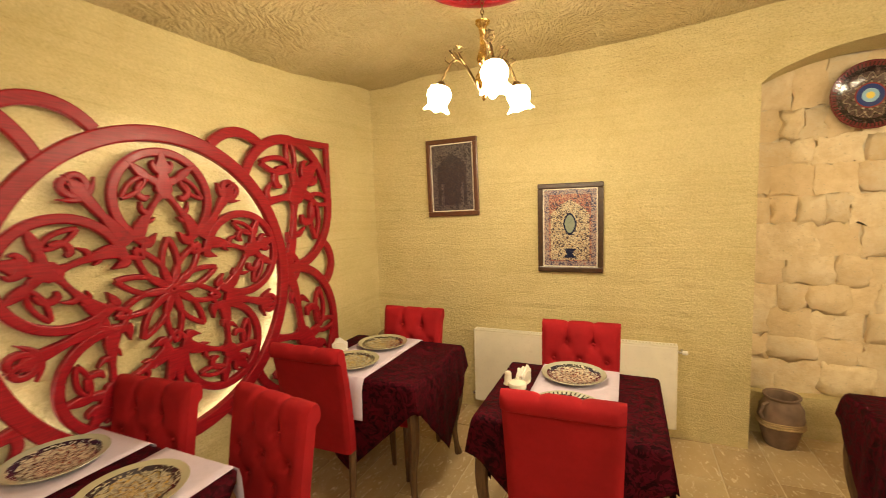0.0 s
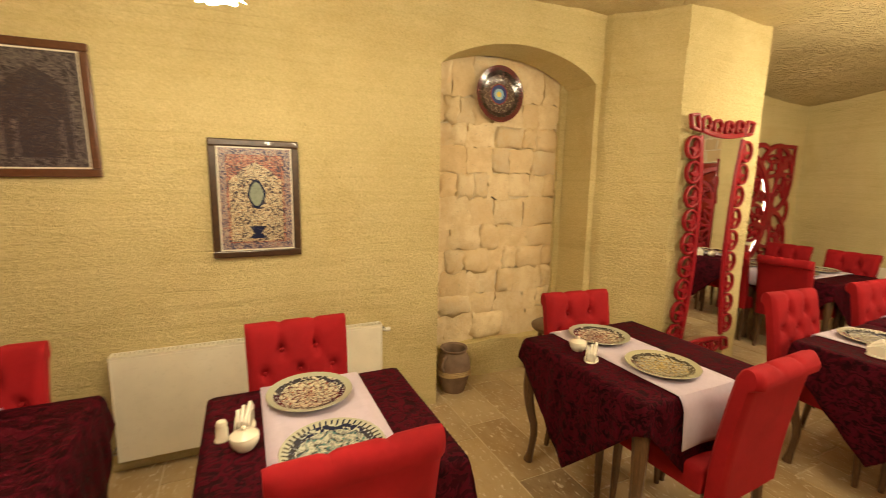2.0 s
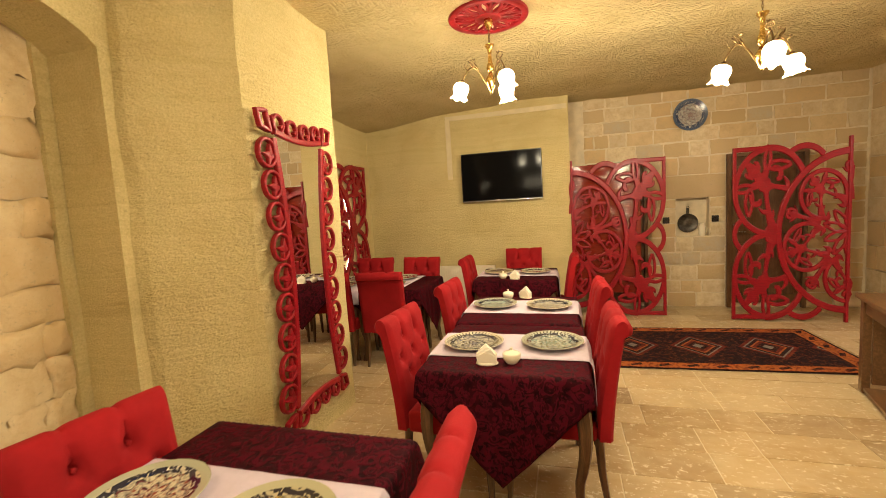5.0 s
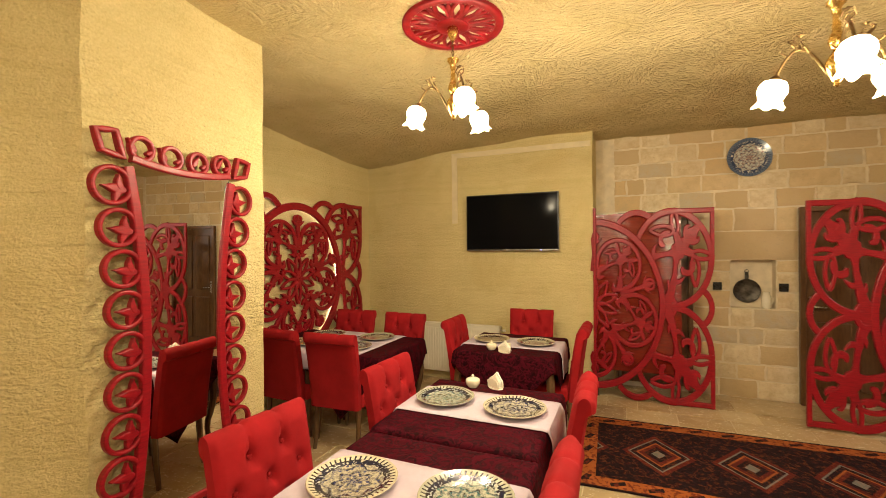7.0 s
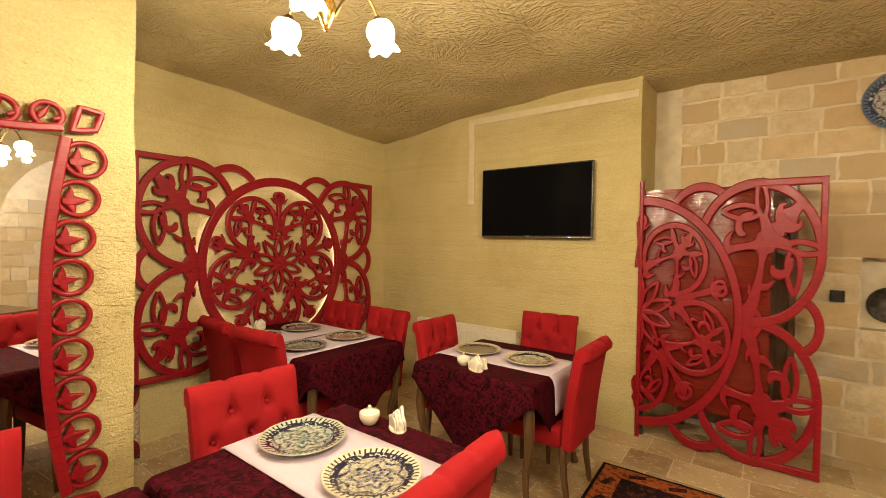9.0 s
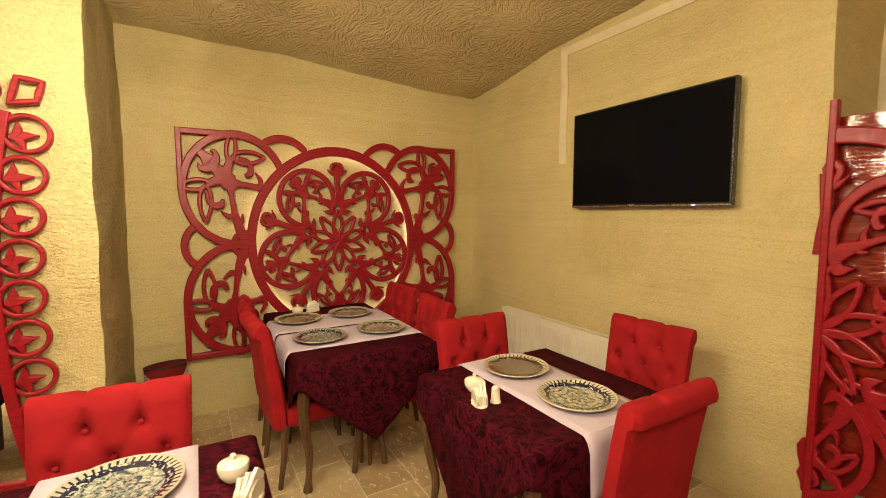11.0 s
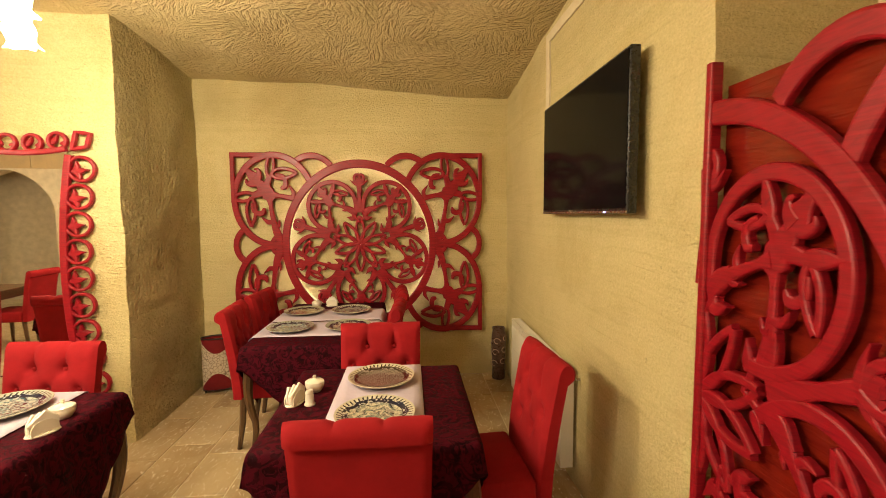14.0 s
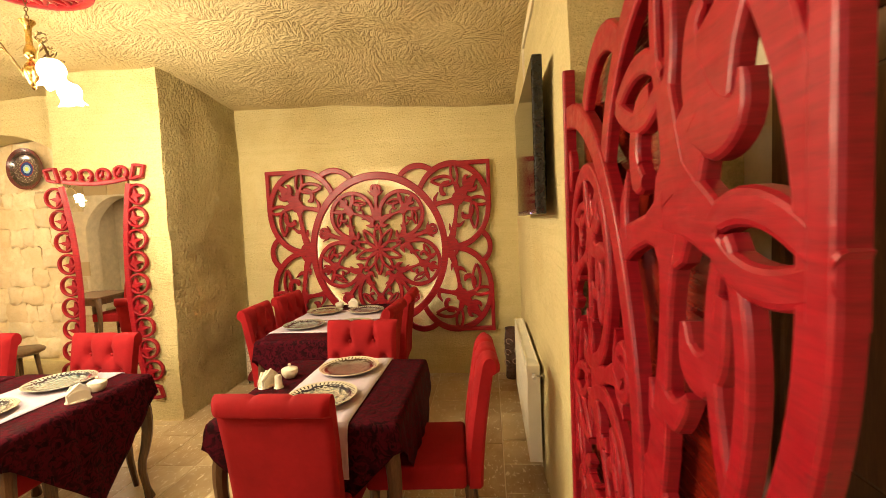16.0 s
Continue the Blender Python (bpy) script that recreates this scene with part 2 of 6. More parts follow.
def glazed(name, radius, ground, ink, accent, spokes=10, rim=(0.60, 0.55, 0.40), lattice=False, rim_stripes=46, eye=None):
    """Hand-painted glazed plate: cream lip, striped and dark bands, a flower of petals, fine tendrils."""
    m, nt, p = start_material(name)
    v, r, a = polar(nt)
    sp = nt.nodes.new("ShaderNodeSeparateXYZ")
    nt.links.new(v, sp.inputs[0])
    sepx = math_node(nt, "ADD", sp.outputs[0], sp.outputs[1])
    sepy = math_node(nt, "SUBTRACT", sp.outputs[0], sp.outputs[1])
    rr = math_node(nt, "DIVIDE", r, radius)
    petal = math_node(nt, "COSINE", math_node(nt, "MULTIPLY", a, float(spokes)))
    wave = math_node(nt, "ADD", rr, math_node(nt, "MULTIPLY", petal, 0.07))
    tendril = noise_node(nt, v, 48, 1, 0.5, 1.2)
    vine = ramp_node(nt, tendril, [(0.40, 1.0), (0.46, 0.0), (0.54, 0.0), (0.60, 1.0)])
    field = mix_node(nt, vine, ground, ink)
    flower = ramp_node(nt, wave, [(0.0, accent), (0.14, ink), (0.18, ground), (0.30, accent), (0.36, ink), (0.40, ground), (0.56, accent), (0.6, ink), (0.63, ground)], True)
    col = mix_node(nt, 0.5, field, flower)
    dots = voronoi_node(nt, v, 34).outputs["Distance"]
    col = mix_node(nt, ramp_node(nt, dots, [(0.16, 0.9), (0.24, 0.0)]), col, accent)
    if lattice:
        cell = math_node(nt, "MULTIPLY", math_node(nt, "SINE", math_node(nt, "MULTIPLY", sepx, 170.0)), math_node(nt, "SINE", math_node(nt, "MULTIPLY", sepy, 170.0)))
        col = ramp_node(nt, math_node(nt, "ABSOLUTE", cell), [(0.0, ink), (0.12, ground), (0.35, ink), (0.55, accent), (0.8, ink)], True)
    stripe = math_node(nt, "SINE", math_node(nt, "ADD", math_node(nt, "MULTIPLY", a, float(rim_stripes)), math_node(nt, "MULTIPLY", rr, 9.0)))
    striped = rim if not rim_stripes else mix_node(nt, ramp_node(nt, stripe, [(0.45, 0.0), (0.55, 1.0)]), rim, ink)
    col = mix_node(nt, ramp_node(nt, rr, [(0.0, 0.0), (0.68, 1.0), (0.86, 1.0)], True), col, mix_node(nt, ramp_node(nt, tendril, [(0.56, 0.0), (0.60, 1.0)]), ink, ground))
    col = mix_node(nt, ramp_node(nt, rr, [(0.0, 0.0), (0.83, 1.0)], True), col, striped)
    col = mix_node(nt, ramp_node(nt, rr, [(0.0, 0.0), (0.945, 1.0)], True), col, rim)
    if eye:
        eyes = ramp_node(nt, rr, [(0.0, (0.75, 0.6, 0.12)), (0.10, (0.25, 0.45, 0.6)), (0.20, (0.01, 0.03, 0.16)), (0.33, (0.2, 0.02, 0.02))], True)
        col = mix_node(nt, ramp_node(nt, rr, [(0.0, 1.0), (0.37, 0.0)], True), col, eyes)
    plug(nt, p.inputs["Base Color"], col)
    p.inputs["Roughness"].default_value = 0.16
    p.inputs["Coat Weight"].default_value = 0.4
    bump_node(nt, p, tendril, 0.25, 0.0015)
    return m


def kilim(name, ground, red, orange, blue, ex, ey):
    """Woven rug: hexagon medallions down the middle, bands of small figures round the edge."""
    m, nt, p = start_material(name)
    v = coords(nt, world_space=False)
    sep = nt.nodes.new("ShaderNodeSeparateXYZ")
    nt.links.new(v, sep.inputs[0])
    x, y = sep.outputs[0], sep.outputs[1]
    ax, ay = math_node(nt, "ABSOLUTE", x), math_node(nt, "ABSOLUTE", y)
    cell = math_node(nt, "SUBTRACT", math_node(nt, "FRACT", math_node(nt, "ADD", math_node(nt, "DIVIDE", y, 0.62), 0.5)), 0.5)
    hexd = math_node(nt, "ADD", math_node(nt, "MULTIPLY", math_node(nt, "ABSOLUTE", cell), 0.62), math_node(nt, "MULTIPLY", ax, 0.75))
    med = ramp_node(nt, hexd, [(0.0, blue), (0.05, ground), (0.10, red), (0.14, orange), (0.16, ground), (0.20, blue), (0.215, red), (0.26, ground)], True)
    figs = ramp_node(nt, noise_node(nt, v, 22, 2, 0.5, 0.6), [(0.0, ground), (0.52, red), (0.58, orange), (0.63, ground)], True)
    col = mix_node(nt, 0.25, med, figs)
    border = math_node(nt, "MAXIMUM", math_node(nt, "SUBTRACT", ax, ex - 0.15), math_node(nt, "SUBTRACT", ay, ey - 0.15))
    run = math_node(nt, "ADD", x, y)
    beat = math_node(nt, "ABSOLUTE", math_node(nt, "SUBTRACT", math_node(nt, "FRACT", math_node(nt, "MULTIPLY", run, 4.2)), 0.5))
    across = math_node(nt, "ABSOLUTE", math_node(nt, "SUBTRACT", border, 0.065))
    lozenge = math_node(nt, "LESS_THAN", math_node(nt, "ADD", math_node(nt, "MULTIPLY", beat, 0.20), across), 0.045)
    band = mix_node(nt, lozenge, orange, ground)
    band = mix_node(nt, ramp_node(nt, noise_node(nt, v, 34, 2), [(0.52, 0.0), (0.58, 0.8)]), band, red)
    col = mix_node(nt, math_node(nt, "GREATER_THAN", border, 0.0), col, band)
    col = mix_node(nt, math_node(nt, "GREATER_THAN", border, 0.130), col, ground)
    fade = noise_node(nt, v, 6, 4)
    col = mix_node(nt, ramp_node(nt, fade, [(0.45, 0.0), (0.8, 0.25)]), col, tuple(c * 0.5 for c in ground))
    plug(nt, p.inputs["Base Color"], col)
    p.inputs["Roughness"].default_value = 0.9
    p.inputs["Specular IOR Level"].default_value = 0.1
    w = nt.nodes.new("ShaderNodeTexWave")
    plug(nt, w.inputs["Vector"], v)
    w.inputs["Scale"].default_value = 90
    bump_node(nt, p, w.outputs["Fac"], 0.4, 0.002)
    return m


def glow(name, colour, strength):
    m, nt, p = start_material(name)
    p.inputs["Base Color"].default_value = (0.8, 0.8, 0.8, 1)
    p.inputs["Emission Color"].default_value = (*colour, 1)
    p.inputs["Emission Strength"].default_value = strength
    p.inputs["Roughness"].default_value = 0.3
    return m


def mosaic(name, ground, ink, scale):
    m, nt, p = start_material(name)
    v = coords(nt, world_space=False)
    d = voronoi_node(nt, v, scale, "DISTANCE_TO_EDGE").outputs["Distance"]
    col = mix_node(nt, ramp_node(nt, d, [(0.03, 0.0), (0.08, 1.0)]), ink, ground)
    col = mix_node(nt, ramp_node(nt, noise_node(nt, v, 20), [(0.4, 0.0), (0.7, 0.5)]), col, tuple(c * 0.7 for c in ground))
    plug(nt, p.inputs["Base Color"], col)
    p.inputs["Roughness"].default_value = 0.35
    bump_node(nt, p, d, 0.6, 0.004)
    return m


ROCK = (0.64, 0.54, 0.265)
M_WALL = tuff("tuff_wall", ROCK, (1.0, 1.0, 1.3), 30.0, 0.006, 0.60, 0.6, grit_depth=0.011)
M_PIER = tuff("tuff_pier", ROCK, (1.0, 1.0, 1.8), 32.0, 0.010, 0.50, 0.5, grit_depth=0.010)
M_CHISEL = tuff("tuff_chiselled", tuple(c * 0.96 for c in ROCK), (1.4, 1.4, 1.0), 28.0, 0.085, 0.25, 0.6, grit_depth=0.012)
M_CEIL = tuff("tuff_ceiling", (0.62, 0.51, 0.26), (1.0, 3.0, 1.0), 15.0, 0.034, 0.1, 0.7, patches=5.0, grit_depth=0.008)
M_PLASTER = simple("plaster", (0.66, 0.57, 0.38), 0.9, vary=0.08, bump=0.4, fine=45, world_space=True)
M_STONE = block_material("dressed_stone", (0.60, 0.505, 0.35), 0.72)
M_ROUGH = block_material("rough_stone", (0.74, 0.615, 0.40), 0.3)
M_MORTAR = simple("mortar", (0.66, 0.57, 0.41), 0.95, vary=0.12, bump=0.6, fine=60, world_space=True)
M_TILE = travertine("travertine")
M_GROUT = simple("grout", (0.66, 0.57, 0.40), 0.9, vary=0.12, bump=0.3, world_space=True)
M_RED = lacquer("red_lacquer", (0.285, 0.0065, 0.014), 0.6, 0.36)
M_FABRIC = fabric("red_fabric", (0.30, 0.0075, 0.0115), sheen=0.05)
M_BUTTON = fabric("red_button", (0.30, 0.009, 0.012))
M_CLOTH = damask("burgundy_damask")
M_RUNNER = fabric("pale_lilac_satin", (0.55, 0.47, 0.57), 500, 0.15, 0.05)
M_LEG = wood("walnut_leg", (0.055, 0.026, 0.011), (0.17, 0.085, 0.035))
M_DOOR = wood("old_door", (0.075, 0.033, 0.012), (0.20, 0.095, 0.035), (9, 9, 1.0), 0.38)
M_DESK = wood("walnut_desk", (0.07, 0.032, 0.012), (0.19, 0.095, 0.04), (1.2, 8, 8), 0.35)
M_BRASS = simple("brass", (0.62, 0.42, 0.14), 0.25, 1.0, 0.2, 25)
M_BRASS_OLD = simple("old_brass", (0.19, 0.125, 0.05), 0.42, 1.0, 0.3, 30)
M_CERAMIC = simple("cream_ceramic", (0.80, 0.74, 0.60), 0.2, vary=0.04, coat=0.5)
M_NAPKIN = simple("paper_napkin", (0.84, 0.80, 0.70), 0.9, vary=0.05)
M_RADIATOR = simple("radiator_enamel", (0.78, 0.73, 0.60), 0.32, vary=0.04, coat=0.2)
M_STEEL = simple("chromed_steel", (0.5, 0.48, 0.45), 0.28, 1.0)
M_BLACK = simple("black_plastic", (0.012, 0.012, 0.013), 0.28, vary=0.1)
M_FRAME = wood("dark_picture_frame", (0.030, 0.015, 0.008), (0.085, 0.042, 0.018), (6, 6, 6), 0.3)
M_FRAME_RED = wood("brown_picture_frame", (0.07, 0.025, 0.012), (0.15, 0.06, 0.028), (6, 6, 6), 0.3)
M_CLAY = simple("brown_clay", (0.20, 0.13, 0.085), 0.75, vary=0.3, bump=0.5, fine=25)
M_ROPE = simple("straw_rope", (0.42, 0.30, 0.15), 0.9, vary=0.3, bump=0.8, fine=120)
M_IRON = simple("dark_iron", (0.075, 0.066, 0.055), 0.42, 0.7, 0.5, 30, 0.6)
M_GLASS_LAMP = glow("opal_glass", (1.0, 0.82, 0.54), LAMP)
M_LED = glow("white_light_line", (1.0, 0.92, 0.82), 9.0)
M_BLUE_LED = glow("blue_light", (0.2, 0.25, 1.0), 4.0)
M_WHITE = simple("white_wash", (0.72, 0.68, 0.60), 0.85, vary=0.08, bump=0.3, world_space=True)

mirror_m, mirror_nt, mirror_p = start_material("mirror_silver")
mirror_p.inputs["Base Color"].default_value = (0.86, 0.86, 0.84, 1)
mirror_p.inputs["Metallic"].default_value = 1.0
mirror_p.inputs["Roughness"].default_value = 0.01
M_MIRROR = mirror_m

screen_m, screen_nt, screen_p = start_material("screen_black")
screen_p.inputs["Base Color"].default_value = (0.004, 0.004, 0.005, 1)
screen_p.inputs["Roughness"].default_value = 0.10
screen_p.inputs["Specular IOR Level"].default_value = 0.05
M_SCREEN = screen_m

foil_m, foil_nt, foil_p = start_material("tinted_sheet")
foil_n = noise_node(foil_nt, coords(foil_nt, (0.5, 0.5, 5.5)), 11, 3, 0.55, 0.7)
foil_w = noise_node(foil_nt, coords(foil_nt, (1.0, 1.0, 7.0)), 6, 2, 0.5, 0.3)
plug(foil_nt, foil_p.inputs["Base Color"], ramp_node(foil_nt, foil_w, [(0.3, (0.14, 0.007, 0.004)), (0.7, (0.21, 0.014, 0.006))]))
foil_p.inputs["Roughness"].default_value = 0.05
foil_p.inputs["Specular IOR Level"].default_value = 0.55
foil_p.inputs["Coat Weight"].default_value = 0.15
foil_p.inputs["Coat Roughness"].default_value = 0.05
bump_node(foil_nt, foil_p, foil_n, 0.9, 0.004)
M_FOIL = foil_m


# ---- building helpers ----
def finish(bm, name, material, smooth=False, angle=40):
    me = bpy.data.meshes.new(name)
    bmesh.ops.recalc_face_normals(bm, faces=bm.faces)
    bm.to_mesh(me)
    bm.free()
    me.materials.append(material)
    if smooth:
        me.shade_smooth()
        me.set_sharp_from_angle(angle=radians(angle))
    return me


def part(name, bm, material, parent=None, label="", smooth=False, m=None, angle=40):
    ob = new(name, finish(bm, name, material, smooth, angle))
    if parent is not None:
        ob.parent = parent
    if m is not None:
        ob.matrix_basis = m
    if label:
        tagged(ob, label)
    return ob


def holder(name, m, label, category, group="", kind=""):
    ob = new(name)
    ob.empty_display_size = 0.1
    ob.matrix_basis = m
    return tagged(ob, label, category, group, kind)


def box(bm, x0, x1, y0, y1, z0, z1, bevel=0.0, segments=1):
    made = bmesh.ops.create_cube(bm, size=1, matrix=Matrix.Translation(((x0 + x1) / 2, (y0 + y1) / 2, (z0 + z1) / 2)) @ Matrix.Diagonal((abs(x1 - x0), abs(y1 - y0), abs(z1 - z0), 1)))
    if bevel:
        edges = list({e for v in made["verts"] for e in v.link_edges})
        bmesh.ops.bevel(bm, geom=edges, offset=bevel, segments=segments, affect="EDGES", profile=0.5)
    return bm


def cuboid(x0, x1, y0, y1, z0, z1, bevel=0.0, segments=1):
    return box(bmesh.new(), x0, x1, y0, y1, z0, z1, bevel, segments)


def lathe(profile, n=32, bm=None, m=None, squash=1.0):
    """Turn (radius, height) pairs round the z axis."""
    bm = bm or bmesh.new()
    m = m or Matrix()
    rings = []
    for r, z in profile:
        if r < 1e-5:
            rings.append([bm.verts.new(m @ Vector((0, 0, z)))])
        else:
            rings.append([bm.verts.new(m @ Vector((r * math.cos(2 * math.pi * i / n), squash * r * math.sin(2 * math.pi * i / n), z))) for i in range(n)])
    for a, b in zip(rings, rings[1:]):
        for i in range(n):
            j = (i + 1) % n
            if len(a) == 1 and len(b) > 1:
                bm.faces.new((a[0], b[j], b[i]))
            elif len(b) == 1 and len(a) > 1:
                bm.faces.new((a[i], a[j], b[0]))
            elif len(a) > 1:
                bm.faces.new((a[i], a[j], b[j], b[i]))
    return bm


def tube(points, radius, n=8, bm=None):
    """A round bar along points; radius a number or one for each point."""
    bm = bm or bmesh.new()
    pts = [Vector(p) for p in points]
    rings = []
    for i, p in enumerate(pts):
        d = (pts[min(i + 1, len(pts) - 1)] - pts[max(i - 1, 0)]).normalized()
        side = d.orthogonal().normalized() if i == 0 else (rings_side - d * rings_side.dot(d)).normalized()
        rings_side = side
        up = d.cross(side)
        r = radius[i] if hasattr(radius, "__len__") else radius
        rings.append([bm.verts.new(p + r * (math.cos(2 * math.pi * k / n) * side + math.sin(2 * math.pi * k / n) * up)) for k in range(n)])
    for a, b in zip(rings, rings[1:]):
        for k in range(n):
            bm.faces.new((a[k], a[(k + 1) % n], b[(k + 1) % n], b[k]))
    bm.faces.new(rings[0][::-1])
    bm.faces.new(rings[-1])
    return bm


def prism(outline, y0, y1, bm=None):
    """An outline in x and z, given thickness along y."""
    bm = bm or bmesh.new()
    a = [bm.verts.new((x, y0, z)) for x, z in outline]
    b = [bm.verts.new((x, y1, z)) for x, z in outline]
    bm.faces.new(a)
    bm.faces.new(b[::-1])
    n = len(a)
    for i in range(n):
        bm.faces.new((a[i], b[i], b[(i + 1) % n], a[(i + 1) % n]))
    return bm


def rough_box(x0, x1, y0, y1, z0, z1, step=0.07, amp=0.006):
    """A block of rock whose faces and arrises wander a little."""
    bm = bmesh.new()
    box(bm, x0, x1, y0, y1, z0, z1)
    for axis, lo, hi in ((0, x0, x1), (1, y0, y1), (2, z0, z1)):
        k = max(1, int((hi - lo) / step))
        for i in range(1, k):
            co = [0, 0, 0]
            co[axis] = lo + (hi - lo) * i / k
            no = [0, 0, 0]
            no[axis] = 1
            bmesh.ops.bisect_plane(bm, geom=bm.verts[:] + bm.edges[:] + bm.faces[:], plane_co=co, plane_no=no)
    for v in bm.verts:
        p = v.co
        v.co = p + amp * (Vector(noise.noise_vector(p * 2.3)) * 1.6 + Vector(noise.noise_vector(p * 9)) * 0.7)
    return bm


# flat cut-out work: ribbons with eased edges, lying in x and y, standing out along z
def ribbon(bm, pts, width, depth, closed=False, keep=None, ease=0.0075):
    if keep is not None:
        runs, run = [], []
        for i, p in enumerate(pts):
            if keep(p[0], p[1]):
                run.append(i)
            elif run:
                runs.append(run)
                run = []
        if run:
            runs.append(run)
        if len(runs) == 1 and len(runs[0]) == len(pts):
            runs = None
        else:
            if closed and len(runs) > 1 and runs[0][0] == 0 and runs[-1][-1] == len(pts) - 1:
                runs[0] = runs.pop() + runs[0]
            for run in runs:
                if len(run) > 1:
                    ribbon(bm, [pts[i] for i in run], [width[i] for i in run] if hasattr(width, "__len__") else width, depth, False, None, ease)
            return
    depth += random.uniform(-0.0012, 0.0012)
    n = len(pts)
    rows = []
    for i, (x, y) in enumerate(pts):
        if closed:
            a, b = pts[i - 1], pts[(i + 1) % n]
        else:
            a, b = pts[max(i - 1, 0)], pts[min(i + 1, n - 1)]
        dx, dy = b[0] - a[0], b[1] - a[1]
        q = math.hypot(dx, dy) or 1
        nx, ny = -dy / q, dx / q
        h = (width[i] if hasattr(width, "__len__") else width) / 2
        e = min(ease, h * 0.7)
        rows.append([bm.verts.new((x + nx * o, y + ny * o, z)) for o, z in ((-h, 0), (-h, depth - e), (-h + e * 0.35, depth - e * 0.3), (-h + e, depth), (h - e, depth), (h - e * 0.35, depth - e * 0.3), (h, depth - e), (h, 0))])
    k = len(rows[0])
    for i in range(n if closed else n - 1):
        a, b = rows[i], rows[(i + 1) % n]
        for j in range(k - 1):
            bm.faces.new((a[j], a[j + 1], b[j + 1], b[j]))
    if not closed:
        bm.faces.new(rows[0])
        bm.faces.new(rows[-1][::-1])


def arc(cx, cy, r, a0=0.0, a1=360.0, n=48):
    full = abs(a1 - a0) >= 360
    return [(cx + r * math.cos(radians(a0 + (a1 - a0) * i / (n if full else n - 1))), cy + r * math.sin(radians(a0 + (a1 - a0) * i / (n if full else n - 1)))) for i in range(n)]


def step_to(p, ang, d):
    return p[0] + d * math.cos(radians(ang)), p[1] + d * math.sin(radians(ang))


def leaf_ring(bm, p, ang, length, wide, bar, depth, keep=None):
    """A pointed leaf drawn as an outline."""
    for s in (1, -1):
        pts = []
        for i in range(11):
            u = i / 10
            c = step_to(p, ang, length * u)
            pts.append(step_to(c, ang + 90 * s, (wide - bar) * math.sin(math.pi * u ** 0.85) ** 0.8 / 2))
        ribbon(bm, pts, bar, depth, keep=keep)


def drop(bm, p, ang, length, wide, depth, bend=0.0, keep=None):
    """A solid leaf, fat near its foot and drawn to a tip."""
    pts, ws = [], []
    for i in range(9):
        u = i / 8
        pts.append(step_to(step_to(p, ang, length * u), ang + 90, bend * length * u * u))
        ws.append(max(0.006, wide * math.sin(math.pi * (0.08 + 0.92 * u) ** 0.7)))
    ribbon(bm, pts, ws, depth, keep=keep)


def curl(bm, p, ang, size, side, bar, depth, keep=None):
    """A tendril that rolls up into a knob."""
    pts, ws = [p], [bar]
    d, q = ang, p
    for i in range(14):
        q = step_to(q, d, size * (0.20 - 0.009 * i))
        d += side * (8 + 3.2 * i)
        pts.append(q)
        ws.append(bar * (1.0 if i < 10 else 1.0 + 0.35 * (i - 9)))
    ribbon(bm, pts, ws, depth, keep=keep)


def palmette(bm, p, ang, s, bar, depth, keep=None):
    drop(bm, p, ang, 0.75 * s, 0.30 * s, depth, keep=keep)
    for sd in (1, -1):
        curl(bm, p, ang + 55 * sd, 0.62 * s, -sd, bar, depth, keep)
        drop(bm, p, ang + 80 * sd, 0.6 * s, 0.2 * s, depth, -0.35 * sd, keep)


